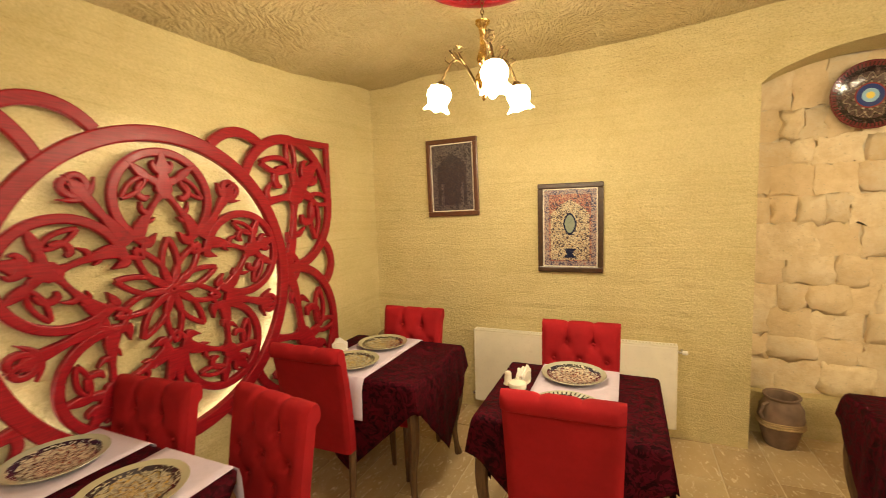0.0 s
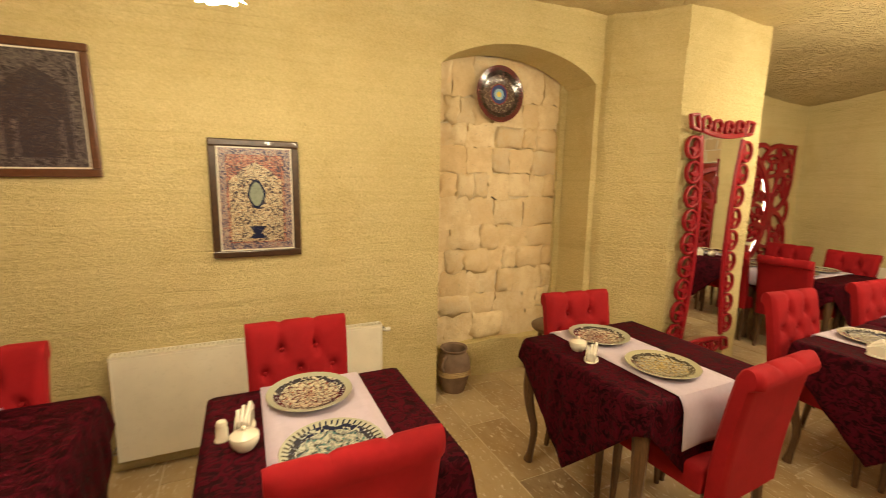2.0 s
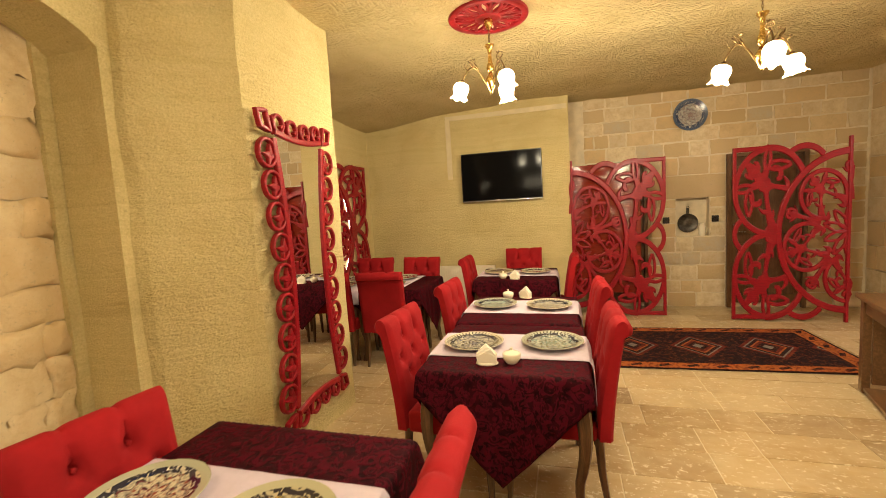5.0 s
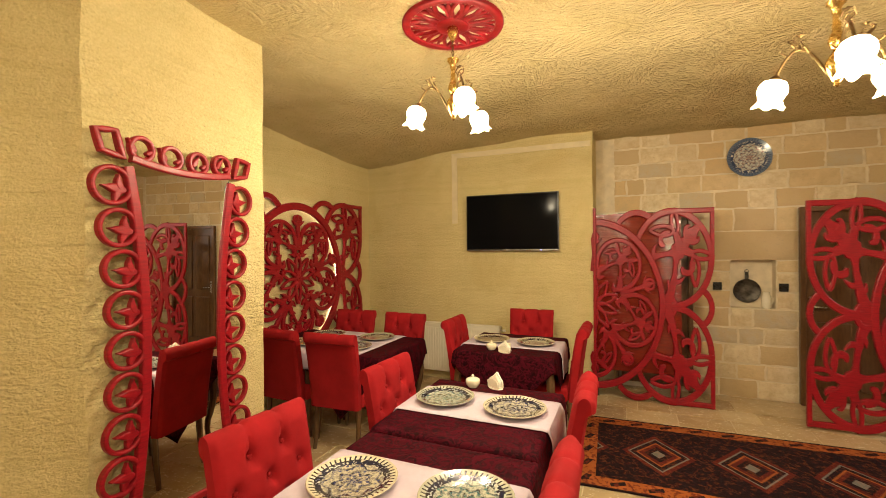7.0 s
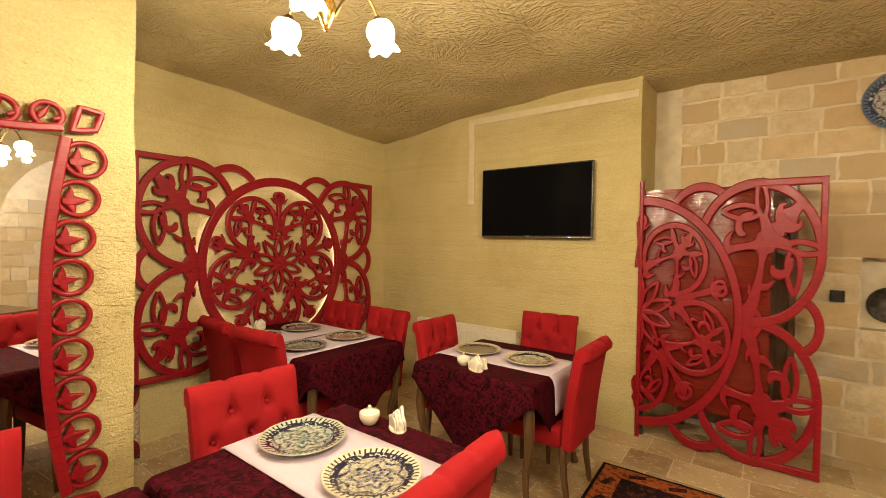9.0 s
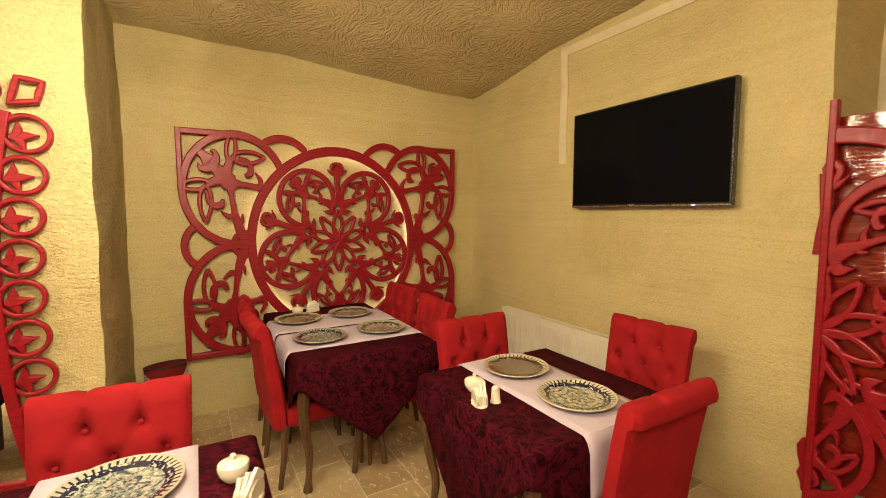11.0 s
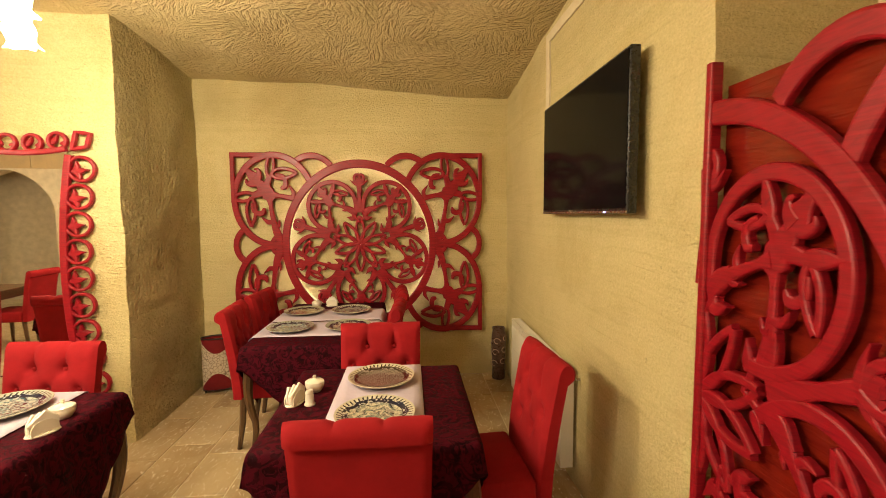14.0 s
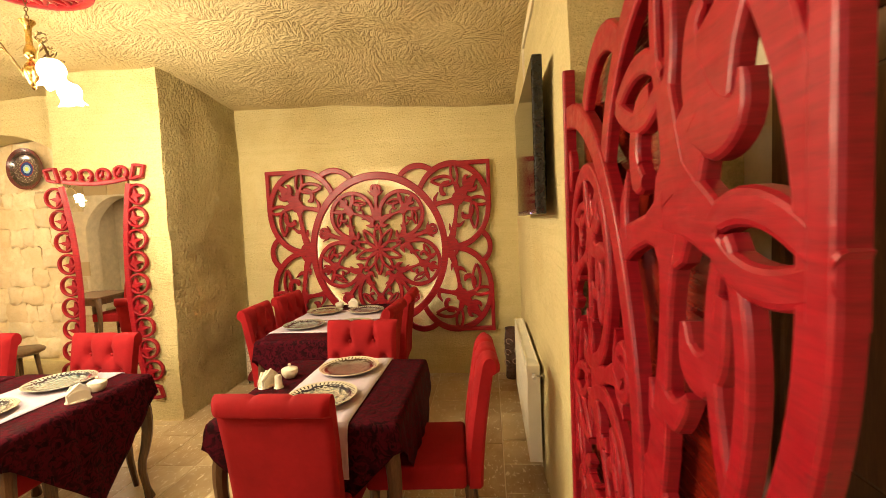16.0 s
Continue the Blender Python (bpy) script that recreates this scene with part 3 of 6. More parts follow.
def fleuron(bm, c, ang, r, depth, keep=None, solid=False, bar=0.026, fat=1.0):
    """Tulip, four leaves, two commas and two stems inside a circle of radius r; ang points to the tulip."""
    def at(x, y):
        return step_to(step_to(c, ang, y * r), ang - 90, x * r)

    def line(pts, ws):
        q = []
        for k in range(len(pts) - 1):
            for t in range(4):
                p0, p1, p2, p3 = pts[max(0, k - 1)], pts[k], pts[k + 1], pts[min(len(pts) - 1, k + 2)]
                u = t / 4
                f = [0.5 * (2 * p1[i] + (p2[i] - p0[i]) * u + (2 * p0[i] - 5 * p1[i] + 4 * p2[i] - p3[i]) * u * u + (3 * p1[i] - p0[i] - 3 * p2[i] + p3[i]) * u ** 3) for i in (0, 1)]
                q.append((f[0], f[1], ws[k] + (ws[k + 1] - ws[k]) * u))
        q.append((pts[-1][0], pts[-1][1], ws[-1]))
        ribbon(bm, [at(x, y) for x, y, w in q], [max(0.005, w * r * fat) for x, y, w in q], depth, keep=keep)

    def leaf(x0, y0, x1, y1, wide, hollow):
        p0, p1 = at(x0, y0), at(x1, y1)
        d = math.degrees(math.atan2(p1[1] - p0[1], p1[0] - p0[0]))
        n = math.hypot(p1[0] - p0[0], p1[1] - p0[1])
        if hollow:
            leaf_ring(bm, p0, d, n, wide * r, bar, depth, keep)
        else:
            drop(bm, p0, d, n, wide * r * 0.8, depth, keep=keep)

    line([(0, 0.02), (0, 0.20), (0, 0.38), (0, 0.55), (0, 0.70), (0, 0.84), (0, 1.0)], [0.16, 0.34, 0.30, 0.20, 0.30, 0.17, 0.12])
    for s in (1, -1):
        line([(0, 0.60), (0.12 * s, 0.64), (0.20 * s, 0.74), (0.16 * s, 0.82)], [0.20, 0.16, 0.09, 0.03])
        line([(0, 0.30), (0.16 * s, 0.38), (0.33 * s, 0.46)], [0.24, 0.17, 0.13])
        leaf(0.27 * s, 0.42, 0.72 * s, 0.78, 0.26, not solid)
        leaf(0.36 * s, 0.46, 0.84 * s, 0.02, 0.30, True)
        line([(0.44 * s, 0.36), (0.53 * s, 0.22), (0.50 * s, 0.08), (0.40 * s, 0.02), (0.31 * s, 0.07)], [0.07, 0.10, 0.12, 0.13, 0.05])
        line([(0.02 * s, 0.16), (0.16 * s, -0.02), (0.29 * s, -0.20), (0.44 * s, -0.44), (0.53 * s, -0.64), (0.60 * s, -0.82)], [0.20, 0.10, 0.11, 0.17, 0.20, 0.22])
        line([(0.36 * s, -0.30), (0.47 * s, -0.22), (0.50 * s, -0.04)], [0.12, 0.10, 0.02])
        line([(0.42 * s, -0.42), (0.34 * s, -0.46), (0.24 * s, -0.38)], [0.12, 0.09, 0.02])


RX, RY, RING = 1.263, 0.80, 0.725


def carved_panel(name, m, label, half=0, scale=(1, 1), led=True, group="", first=54):
    """A fretwork panel. half: 0 whole, 1 its right half, -1 its left half. Centre at the origin of m, front along z."""
    thing = holder(name, m, label, "carved panel" if not half else "screen", group)
    depth = 0.026 if half else 0.030
    inside = (lambda x, y: True) if not half else (lambda x, y: x * half > -0.004)
    S = Matrix.Diagonal((scale[0], scale[1], 1, 1))
    S_HEART = Matrix.Diagonal((scale[0] * 1.055, scale[1] * 0.94, 1, 1))

    def piece(nm, draw, fit=S):
        bm = bmesh.new()
        draw(bm)
        if bm.verts:
            bmesh.ops.transform(bm, matrix=fit, verts=bm.verts)
            part(nm, bm, M_RED, thing, smooth=True, angle=19)
        else:
            bm.free()

    piece("main_ring", lambda bm: ribbon(bm, [(x * 1.03, y * 0.975) for x, y in arc(0, 0, RING, n=120)], 0.060 if half else 0.072, depth + 0.004, True, inside))
    k_in = lambda x, y: inside(x, y) and math.hypot(x, y) < RING
    dist, rad = 0.442, 0.226
    for i in range(5):
        a = first + 72 * i
        c = (dist * math.cos(radians(a)), dist * math.sin(radians(a)))
        if half and c[0] * half < -0.26:
            continue

        def medallion(bm):
            ribbon(bm, arc(c[0], c[1], rad, n=72), 0.042, depth, True, lambda x, y: inside(x, y) and math.hypot(x, y) > 0.25)
        piece("medallion_ring", medallion, S_HEART)

        def medallion_flower(bm):
            fleuron(bm, c, a, rad, depth, inside, True, 0.024 if half else 0.022, 1.15 if half else 1.12)
        piece("medallion_flower", medallion_flower, S_HEART)

        def gap(bm):
            palmette(bm, step_to((0, 0), a + 36, 0.555), a + 36, 0.15, 0.030, depth, inside)
            ribbon(bm, [step_to((0, 0), a + 36, 0.30 + 0.078 * k) for k in range(5)], [0.075, 0.060, 0.036, 0.05, 0.06], depth, keep=inside)
        piece("palmette", gap, S_HEART)

    def heart(bm):
        for j in range(10):
            a = first + 36 * j
            leaf_ring(bm, step_to((0, 0), a, 0.02), a, 0.245 if j % 2 else 0.235, 0.104, 0.027, depth, inside)
        for j in range(5):
            a = first + 36 + 72 * j
            q = step_to((0, 0), a, 0.275)
            pts = [step_to(q, a + 90 * t, 0.064) for t in range(4)]
            dense = [(pts[t][0] + (pts[(t + 1) % 4][0] - pts[t][0]) * u / 3, pts[t][1] + (pts[(t + 1) % 4][1] - pts[t][1]) * u / 3) for t in range(4) for u in range(3)]
            ribbon(bm, dense, 0.026, depth, True, inside)
            for sd in (1, -1):
                drop(bm, step_to(q, a + 60 * sd, 0.05), a + 42 * sd, 0.10, 0.045, depth, 0.2 * sd, inside)
                drop(bm, step_to(q, a + 130 * sd, 0.06), a + 75 * sd, 0.08, 0.04, depth, keep=inside)
        ribbon(bm, arc(0, 0, 0.018, n=16), 0.03, depth + 0.003, True, inside)
    piece("centre_flower", heart, S_HEART)

    cx, cy, cr = 0.846, 0.392, 0.388
    for sx in (1, -1):
        if half and sx != half:
            continue
        for sy in (1, -1):
            out = lambda x, y: math.hypot(x, y) > RING and abs(x) < RX + 0.01
            ex, ey = sx * (RX - 0.02), sy * (RY - 0.02)
            ang = (45 if sx * sy > 0 else 135) + (180 if sy < 0 else 0)
            piece("corner_ring", lambda bm: ribbon(bm, arc(sx * cx, sy * cy, cr, n=96), 0.057, depth, True, out))
            piece("corner_bar", lambda bm: ribbon(bm, [(ex, sy * (cy - 0.02)), (ex, sy * (cy + 0.2)), (ex, sy * RY)], 0.042, depth + 0.002))
            piece("corner_bar", lambda bm: ribbon(bm, [(sx * (cx - 0.04), ey), (sx * (cx + 0.2), ey), (sx * RX, ey)], 0.042, depth + 0.001))
            piece("corner_flower", lambda bm: fleuron(bm, (sx * cx, sy * cy), ang, cr, depth, out, False, 0.036 if half else 0.030, 1.15 if half else 1.0))

            def scallop(bm):
                ribbon(bm, arc(sx * 0.475, sy * 0.515, 0.262, n=60), 0.054, depth - 0.002, True,
                       lambda x, y: math.hypot(x, y) > RING and math.hypot(x - sx * cx, y - sy * cy) > cr and inside(x, y))
            piece("scallop", scallop)

        piece("scallop", lambda bm: ribbon(bm, arc(sx * 1.085, 0, 0.152, n=60), 0.054, depth - 0.002, True,
              lambda x, y: math.hypot(x - sx * cx, y - cy) > cr and math.hypot(x - sx * cx, y + cy) > cr and x * sx > 0.95))
        piece("small_ring", lambda bm: ribbon(bm, arc(sx * 0.80, 0, 0.082, n=32), 0.044, depth, True, lambda x, y: math.hypot(x, y) > RING))
    if half:
        piece("edge_bar", lambda bm: ribbon(bm, [(0.012 * half, -RY - 0.02), (0.012 * half, 0), (0.012 * half, RY + 0.03)], 0.034, depth + 0.012))
    if led:
        bm = tube([((RING - 0.004) * 1.03 * scale[0] * math.cos(a), (RING - 0.004) * 0.975 * scale[1] * math.sin(a), -0.016) for a in [2 * math.pi * k / 96 for k in range(97)]], 0.007, 6)
        part("light_line", bm, M_LED, thing, "white light line hidden behind the ring")
        for x, y in ((-1.235, 0.76), (1.235, 0.76), (-1.235, -0.76), (1.235, -0.76)):
            part("spacer", lathe([(0.0, 0), (0.010, 0), (0.010, -0.034), (0, -0.034)], 10), M_STEEL, thing, m=Matrix.Translation((x * scale[0], y * scale[1], 0.002)))
    return thing


# ---- structure ----
def structure(name, bm, material, label, category="wall", smooth=False):
    return tagged(part(name, bm, material, smooth=smooth), label, category, kind="structure")


def ease(a, b, x):
    t = max(0.0, min(1.0, (x - a) / (b - a)))
    return t * t * (3 - 2 * t)


def ceiling_height(x, y):
    z = 2.79 + 0.165 * ease(-0.6, 2.4, x)
    z -= 0.15 * (1 - ease(-1.95, -1.1, x)) * (1 - 0.6 * ease(2.6, 3.7, y))
    z -= 0.03 * ease(5.5, 7.0, x) + 0.13 * ease(1.8, 4.6, y) * ease(3.8, 6.9, x) + 0.085 * ease(3.3, 4.6, y) * ease(2.0, 3.4, x)
    return z


NICHE_L, NICHE_R, SPRING, APEX = 1.07, 2.42, 2.42, 2.62
niche_arch = [(NICHE_L + (NICHE_R - NICHE_L) * i / 24, SPRING + (APEX - SPRING) * math.sin(math.pi * i / 24) ** 0.7) for i in range(25)]
bm = prism([(-2.1, -0.02), (NICHE_L, -0.02)] + niche_arch + [(NICHE_R, -0.02), (2.9, -0.02), (2.9, 3.25), (-2.1, 3.25)], 3.83, 4.17)
structure("wall_north", bm, M_WALL, "yellow tuff cave wall with an arched niche")
structure("wall_niche", cuboid(0.9, 2.7, 4.225, 4.4, -0.02, 3.2), M_MORTAR, "back of the niche, pale mortar behind rough stones")
structure("wall_niche_side", rough_box(2.36, 2.86, 4.172, 4.43, -0.02, 3.2, 0.1), M_WALL, "yellow tuff cheek of the arched niche")
structure("wall_niche_foot", rough_box(1.0, 2.5, 4.12, 4.22, -0.02, 0.30, 0.06, 0.014), M_WALL, "low rounded rock ledge at the foot of the niche", "ledge", True)
bm = rough_box(2.87, 3.865, 3.40, 4.9, -0.02, 3.25, 0.075, 0.009)
for v in bm.verts:
    v.co.x -= min(0.40, max(0.0, v.co.y - 3.41)) * (3.865 - v.co.x) / 0.995
pier = structure("wall_pier", bm, M_PIER, "projecting rock pier with vertical chisel marks", "pier")
pier.data.materials.append(M_CHISEL)
for face in pier.data.polygons:
    face.material_index = 1 if face.normal.x > 0.6 else 0
structure("wall_alcove", rough_box(3.5, 7.2, 4.50, 4.8, -0.02, 3.2, 0.15, 0.006), M_WALL, "yellow tuff back wall of the alcove")
structure("wall_east", rough_box(6.80, 7.42, 1.60, 4.9, -0.02, 3.25, 0.10, 0.006), M_WALL, "yellow tuff side wall of the alcove")
bm = rough_box(-2.1, -1.805, -2.3, 4.1, -0.02, 3.1, 0.2, 0.006)
for v in bm.verts:
    v.co.x += 0.05 * (v.co.y - 3.83)
structure("wall_west", bm, M_WALL, "yellow tuff cave wall")
bm = bmesh.new()
for y0, y1, z0, z1 in ((-2.1, -0.19, -0.02, 3.25), (0.215, 1.75, -0.02, 3.25), (-0.19, 0.215, -0.02, 0.97), (-0.19, 0.215, 1.49, 3.25)):
    box(bm, 7.345, 7.65, y0, y1, z0, z1)
box(bm, 7.48, 7.65, -0.19, 0.215, 0.97, 1.49)
structure("wall_stone", bm, M_MORTAR, "mortar core of the dressed stone wall")

ARCH_L, ARCH_R = 4.70, 6.15
DARK_L, DARK_R = -1.06, 0.35
south_arch = [(ARCH_L + (ARCH_R - ARCH_L) * i / 24, 1.85 + 0.80 * math.sin(math.pi * i / 24) ** 0.62) for i in range(25)]
dark_arch = [(DARK_L + (DARK_R - DARK_L) * i / 24, 1.75 + 0.66 * math.sin(math.pi * i / 24) ** 0.62) for i in range(25)]
bm = prism([(-2.45, -0.02), (DARK_L, -0.02)] + dark_arch + [(DARK_R, -0.02), (ARCH_L, -0.02)] + south_arch + [(ARCH_R, -0.02), (7.6, -0.02), (7.6, 3.25), (-2.45, 3.25)], -2.25, -1.92)
structure("wall_south", bm, M_MORTAR, "pale stone wall with a wide arched opening")
structure("wall_far_room", cuboid(1.5, 7.4, -4.75, -4.5, -0.02, 3.4), M_MORTAR, "pale stone wall of the next room")
structure("wall_far_room_west", cuboid(1.3, 1.5, -4.75, -2.25, -0.02, 3.4), M_WHITE, "whitewashed side wall of the next room")
structure("wall_far_room_east", cuboid(7.2, 7.4, -4.5, -2.25, -0.02, 3.4), M_WHITE, "whitewashed side wall of the next room")
bm = bmesh.new()
box(bm, -1.4, 0.7, -3.4, -3.2, -0.02, 3.0)
box(bm, -1.6, -1.4, -3.4, -2.25, -0.02, 3.0)
box(bm, 0.7, 0.9, -3.4, -2.25, -0.02, 3.0)
box(bm, -1.6, 0.9, -3.4, -2.25, 3.0, 3.1)
structure("wall_passage", bm, M_MORTAR, "unlit passage behind the small arch")
structure("ceiling_far_room", cuboid(1.3, 7.4, -4.75, -2.25, 3.2, 3.4), M_WHITE, "white ceiling of the next room", "ceiling")

# cave ceiling: one uneven sheet
bm = bmesh.new()
NX, NY = 130, 100
grid = []
for i in range(NX + 1):
    row = []
    for j in range(NY + 1):
        x, y = -2.4 + 9.9 * i / NX, -2.2 + 7.1 * j / NY
        p = Vector((x, y, 0))
        z = ceiling_height(x, y) + 0.022 * noise.noise(p * 1.7) + 0.010 * noise.noise(p * 6.0)
        row.append(bm.verts.new((x, y, z)))
    grid.append(row)
top = [[bm.verts.new((-2.4 + 9.9 * i, -2.2 + 7.1 * j, 3.3)) for j in (0, 1)] for i in (0, 1)]
for i in range(NX):
    for j in range(NY):
        bm.faces.new((grid[i][j], grid[i][j + 1], grid[i + 1][j + 1], grid[i + 1][j]))
bm.faces.new((top[0][0], top[1][0], top[1][1], top[0][1]))
structure("ceiling", bm, M_CEIL, "hand-hewn yellow cave ceiling with chisel strokes", "ceiling", True)

# plaster repairs on the alcove's side wall
for nm, y0, y1, z0, z1 in (("trim", 3.20, 3.27, 1.95, 2.76), ("trim_top", 1.62, 3.27, 2.76, 2.82)):
    structure(nm, rough_box(6.788, 6.80, y0, y1, z0, z1, 0.05, 0.004), M_PLASTER, "pale plaster repair strip on the rock", "trim")

# ---- lamps ----
def tulip(bm, m):
    """Opal glass shade: round shoulder, waist and a frilled lip."""
    n = 32
    rings = []
    for r, z, frill in ((0.020, 0.0, 0), (0.048, -0.010, 0), (0.062, -0.035, 0), (0.064, -0.060, 0), (0.054, -0.088, 0.02), (0.050, -0.102, 0.05), (0.060, -0.120, 0.10), (0.068, -0.130, 0.15)):
        ring = []
        for i in range(n):
            a = 2 * math.pi * i / n
            k = 1 + frill * math.cos(6 * a)
            ring.append(bm.verts.new(m @ Vector((r * k * math.cos(a), r * k * math.sin(a), z - frill * 0.05 * math.cos(6 * a)))))
        rings.append(ring)
    for a, b in zip(rings, rings[1:]):
        for i in range(n):
            bm.faces.new((a[i], a[(i + 1) % n], b[(i + 1) % n], b[i]))
    bm.faces.new(rings[0])
    bm.faces.new(rings[-1][::-1])


BULB_LIGHT = bpy.data.lights.new("bulb_light", "POINT")
BULB_LIGHT.energy, BULB_LIGHT.color, BULB_LIGHT.shadow_soft_size = BULB, (1.0, 0.84, 0.57), 0.03

DIM_LIGHT = BULB_LIGHT.copy()
DIM_LIGHT.energy = BULB * 0.54
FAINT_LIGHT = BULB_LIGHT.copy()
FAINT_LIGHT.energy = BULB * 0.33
STRONG_LIGHT = BULB_LIGHT.copy()
STRONG_LIGHT.energy = BULB * 1.3


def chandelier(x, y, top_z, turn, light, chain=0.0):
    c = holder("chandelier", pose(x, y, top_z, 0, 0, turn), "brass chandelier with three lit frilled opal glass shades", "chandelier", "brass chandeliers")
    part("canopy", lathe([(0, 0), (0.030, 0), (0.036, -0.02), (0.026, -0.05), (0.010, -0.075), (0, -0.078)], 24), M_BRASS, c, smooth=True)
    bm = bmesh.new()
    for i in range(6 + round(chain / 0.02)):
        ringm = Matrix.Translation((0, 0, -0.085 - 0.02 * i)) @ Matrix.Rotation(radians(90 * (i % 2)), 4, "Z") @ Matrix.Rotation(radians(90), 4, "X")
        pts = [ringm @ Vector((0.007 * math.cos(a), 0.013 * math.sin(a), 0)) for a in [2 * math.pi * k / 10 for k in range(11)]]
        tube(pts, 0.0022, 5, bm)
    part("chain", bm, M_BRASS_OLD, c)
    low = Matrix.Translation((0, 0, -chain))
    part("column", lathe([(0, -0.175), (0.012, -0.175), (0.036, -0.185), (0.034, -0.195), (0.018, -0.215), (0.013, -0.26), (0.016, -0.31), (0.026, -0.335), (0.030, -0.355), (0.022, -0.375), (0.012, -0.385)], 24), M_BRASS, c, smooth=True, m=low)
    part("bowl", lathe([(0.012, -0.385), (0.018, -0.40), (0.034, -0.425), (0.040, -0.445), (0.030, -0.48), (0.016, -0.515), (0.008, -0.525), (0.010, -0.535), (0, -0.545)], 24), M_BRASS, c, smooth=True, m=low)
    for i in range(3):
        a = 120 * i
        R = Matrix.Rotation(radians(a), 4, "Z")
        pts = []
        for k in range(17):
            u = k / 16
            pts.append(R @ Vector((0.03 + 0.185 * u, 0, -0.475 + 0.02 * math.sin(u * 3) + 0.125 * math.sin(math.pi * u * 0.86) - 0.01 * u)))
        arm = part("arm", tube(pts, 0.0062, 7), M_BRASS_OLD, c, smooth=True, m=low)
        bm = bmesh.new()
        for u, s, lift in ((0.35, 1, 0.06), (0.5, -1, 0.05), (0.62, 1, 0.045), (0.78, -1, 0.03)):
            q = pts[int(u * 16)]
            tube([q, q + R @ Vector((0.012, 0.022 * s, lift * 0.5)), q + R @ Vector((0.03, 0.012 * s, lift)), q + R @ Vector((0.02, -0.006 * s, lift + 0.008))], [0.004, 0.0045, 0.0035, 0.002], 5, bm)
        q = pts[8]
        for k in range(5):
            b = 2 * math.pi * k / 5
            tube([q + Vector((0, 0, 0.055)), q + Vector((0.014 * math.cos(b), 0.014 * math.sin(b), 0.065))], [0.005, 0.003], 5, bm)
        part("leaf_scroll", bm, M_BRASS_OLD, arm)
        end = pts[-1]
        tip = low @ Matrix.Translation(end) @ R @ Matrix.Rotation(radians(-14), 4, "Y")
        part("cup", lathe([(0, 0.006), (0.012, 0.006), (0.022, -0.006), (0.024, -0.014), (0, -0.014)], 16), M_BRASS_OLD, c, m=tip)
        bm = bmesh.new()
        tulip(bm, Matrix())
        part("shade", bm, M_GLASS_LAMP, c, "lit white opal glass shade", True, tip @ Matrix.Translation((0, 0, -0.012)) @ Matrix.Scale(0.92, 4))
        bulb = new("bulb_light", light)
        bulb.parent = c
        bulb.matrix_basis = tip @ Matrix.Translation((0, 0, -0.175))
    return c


def rosette(x, y, z):
    r = holder("ceiling_rosette", pose(x, y, z, 180), "red fretwork rosette fixed to the cave ceiling", "ceiling rosette", "ceiling rosettes")
    bm = bmesh.new()
    ribbon(bm, arc(0, 0, 0.272, n=72), 0.05, 0.022, True)
    part("rim", bm, M_RED, r, smooth=True)
    bm = bmesh.new()
    ribbon(bm, arc(0, 0, 0.06, n=32), 0.075, 0.023, True)
    part("hub", bm, M_RED, r, smooth=True)
    for i in range(12):
        a = 30 * i
        bm = bmesh.new()
        leaf_ring(bm, step_to((0, 0), a, 0.08), a, 0.18, 0.085, 0.026, 0.018)
        part("petal", bm, M_RED, r, smooth=True, angle=19)
        bm = bmesh.new()
        drop(bm, step_to((0, 0), a + 15, 0.07), a + 15, 0.19, 0.05, 0.016)
        part("spoke", bm, M_RED, r, smooth=True)
    part("backing", lathe([(0, 0.002), (0.262, 0.002), (0.262, -0.03), (0, -0.03)], 48), M_PLASTER, r)


# Last entry: chandelier and rosette added out of view to brighten niche and pier.
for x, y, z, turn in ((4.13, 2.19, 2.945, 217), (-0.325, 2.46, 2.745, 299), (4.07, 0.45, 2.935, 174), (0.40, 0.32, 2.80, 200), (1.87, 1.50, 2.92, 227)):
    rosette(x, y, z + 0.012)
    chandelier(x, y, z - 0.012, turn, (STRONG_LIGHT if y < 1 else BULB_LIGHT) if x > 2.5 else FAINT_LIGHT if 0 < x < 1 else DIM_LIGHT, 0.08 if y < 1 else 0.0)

far_lamp = bpy.data.lights.new("far_room_lamp", "POINT")
far_lamp.energy, far_lamp.color, far_lamp.shadow_soft_size = 110, (1.0, 0.92, 0.85), 0.15
new("far_room_lamp", far_lamp).location = (4.4, -3.4, 2.7)


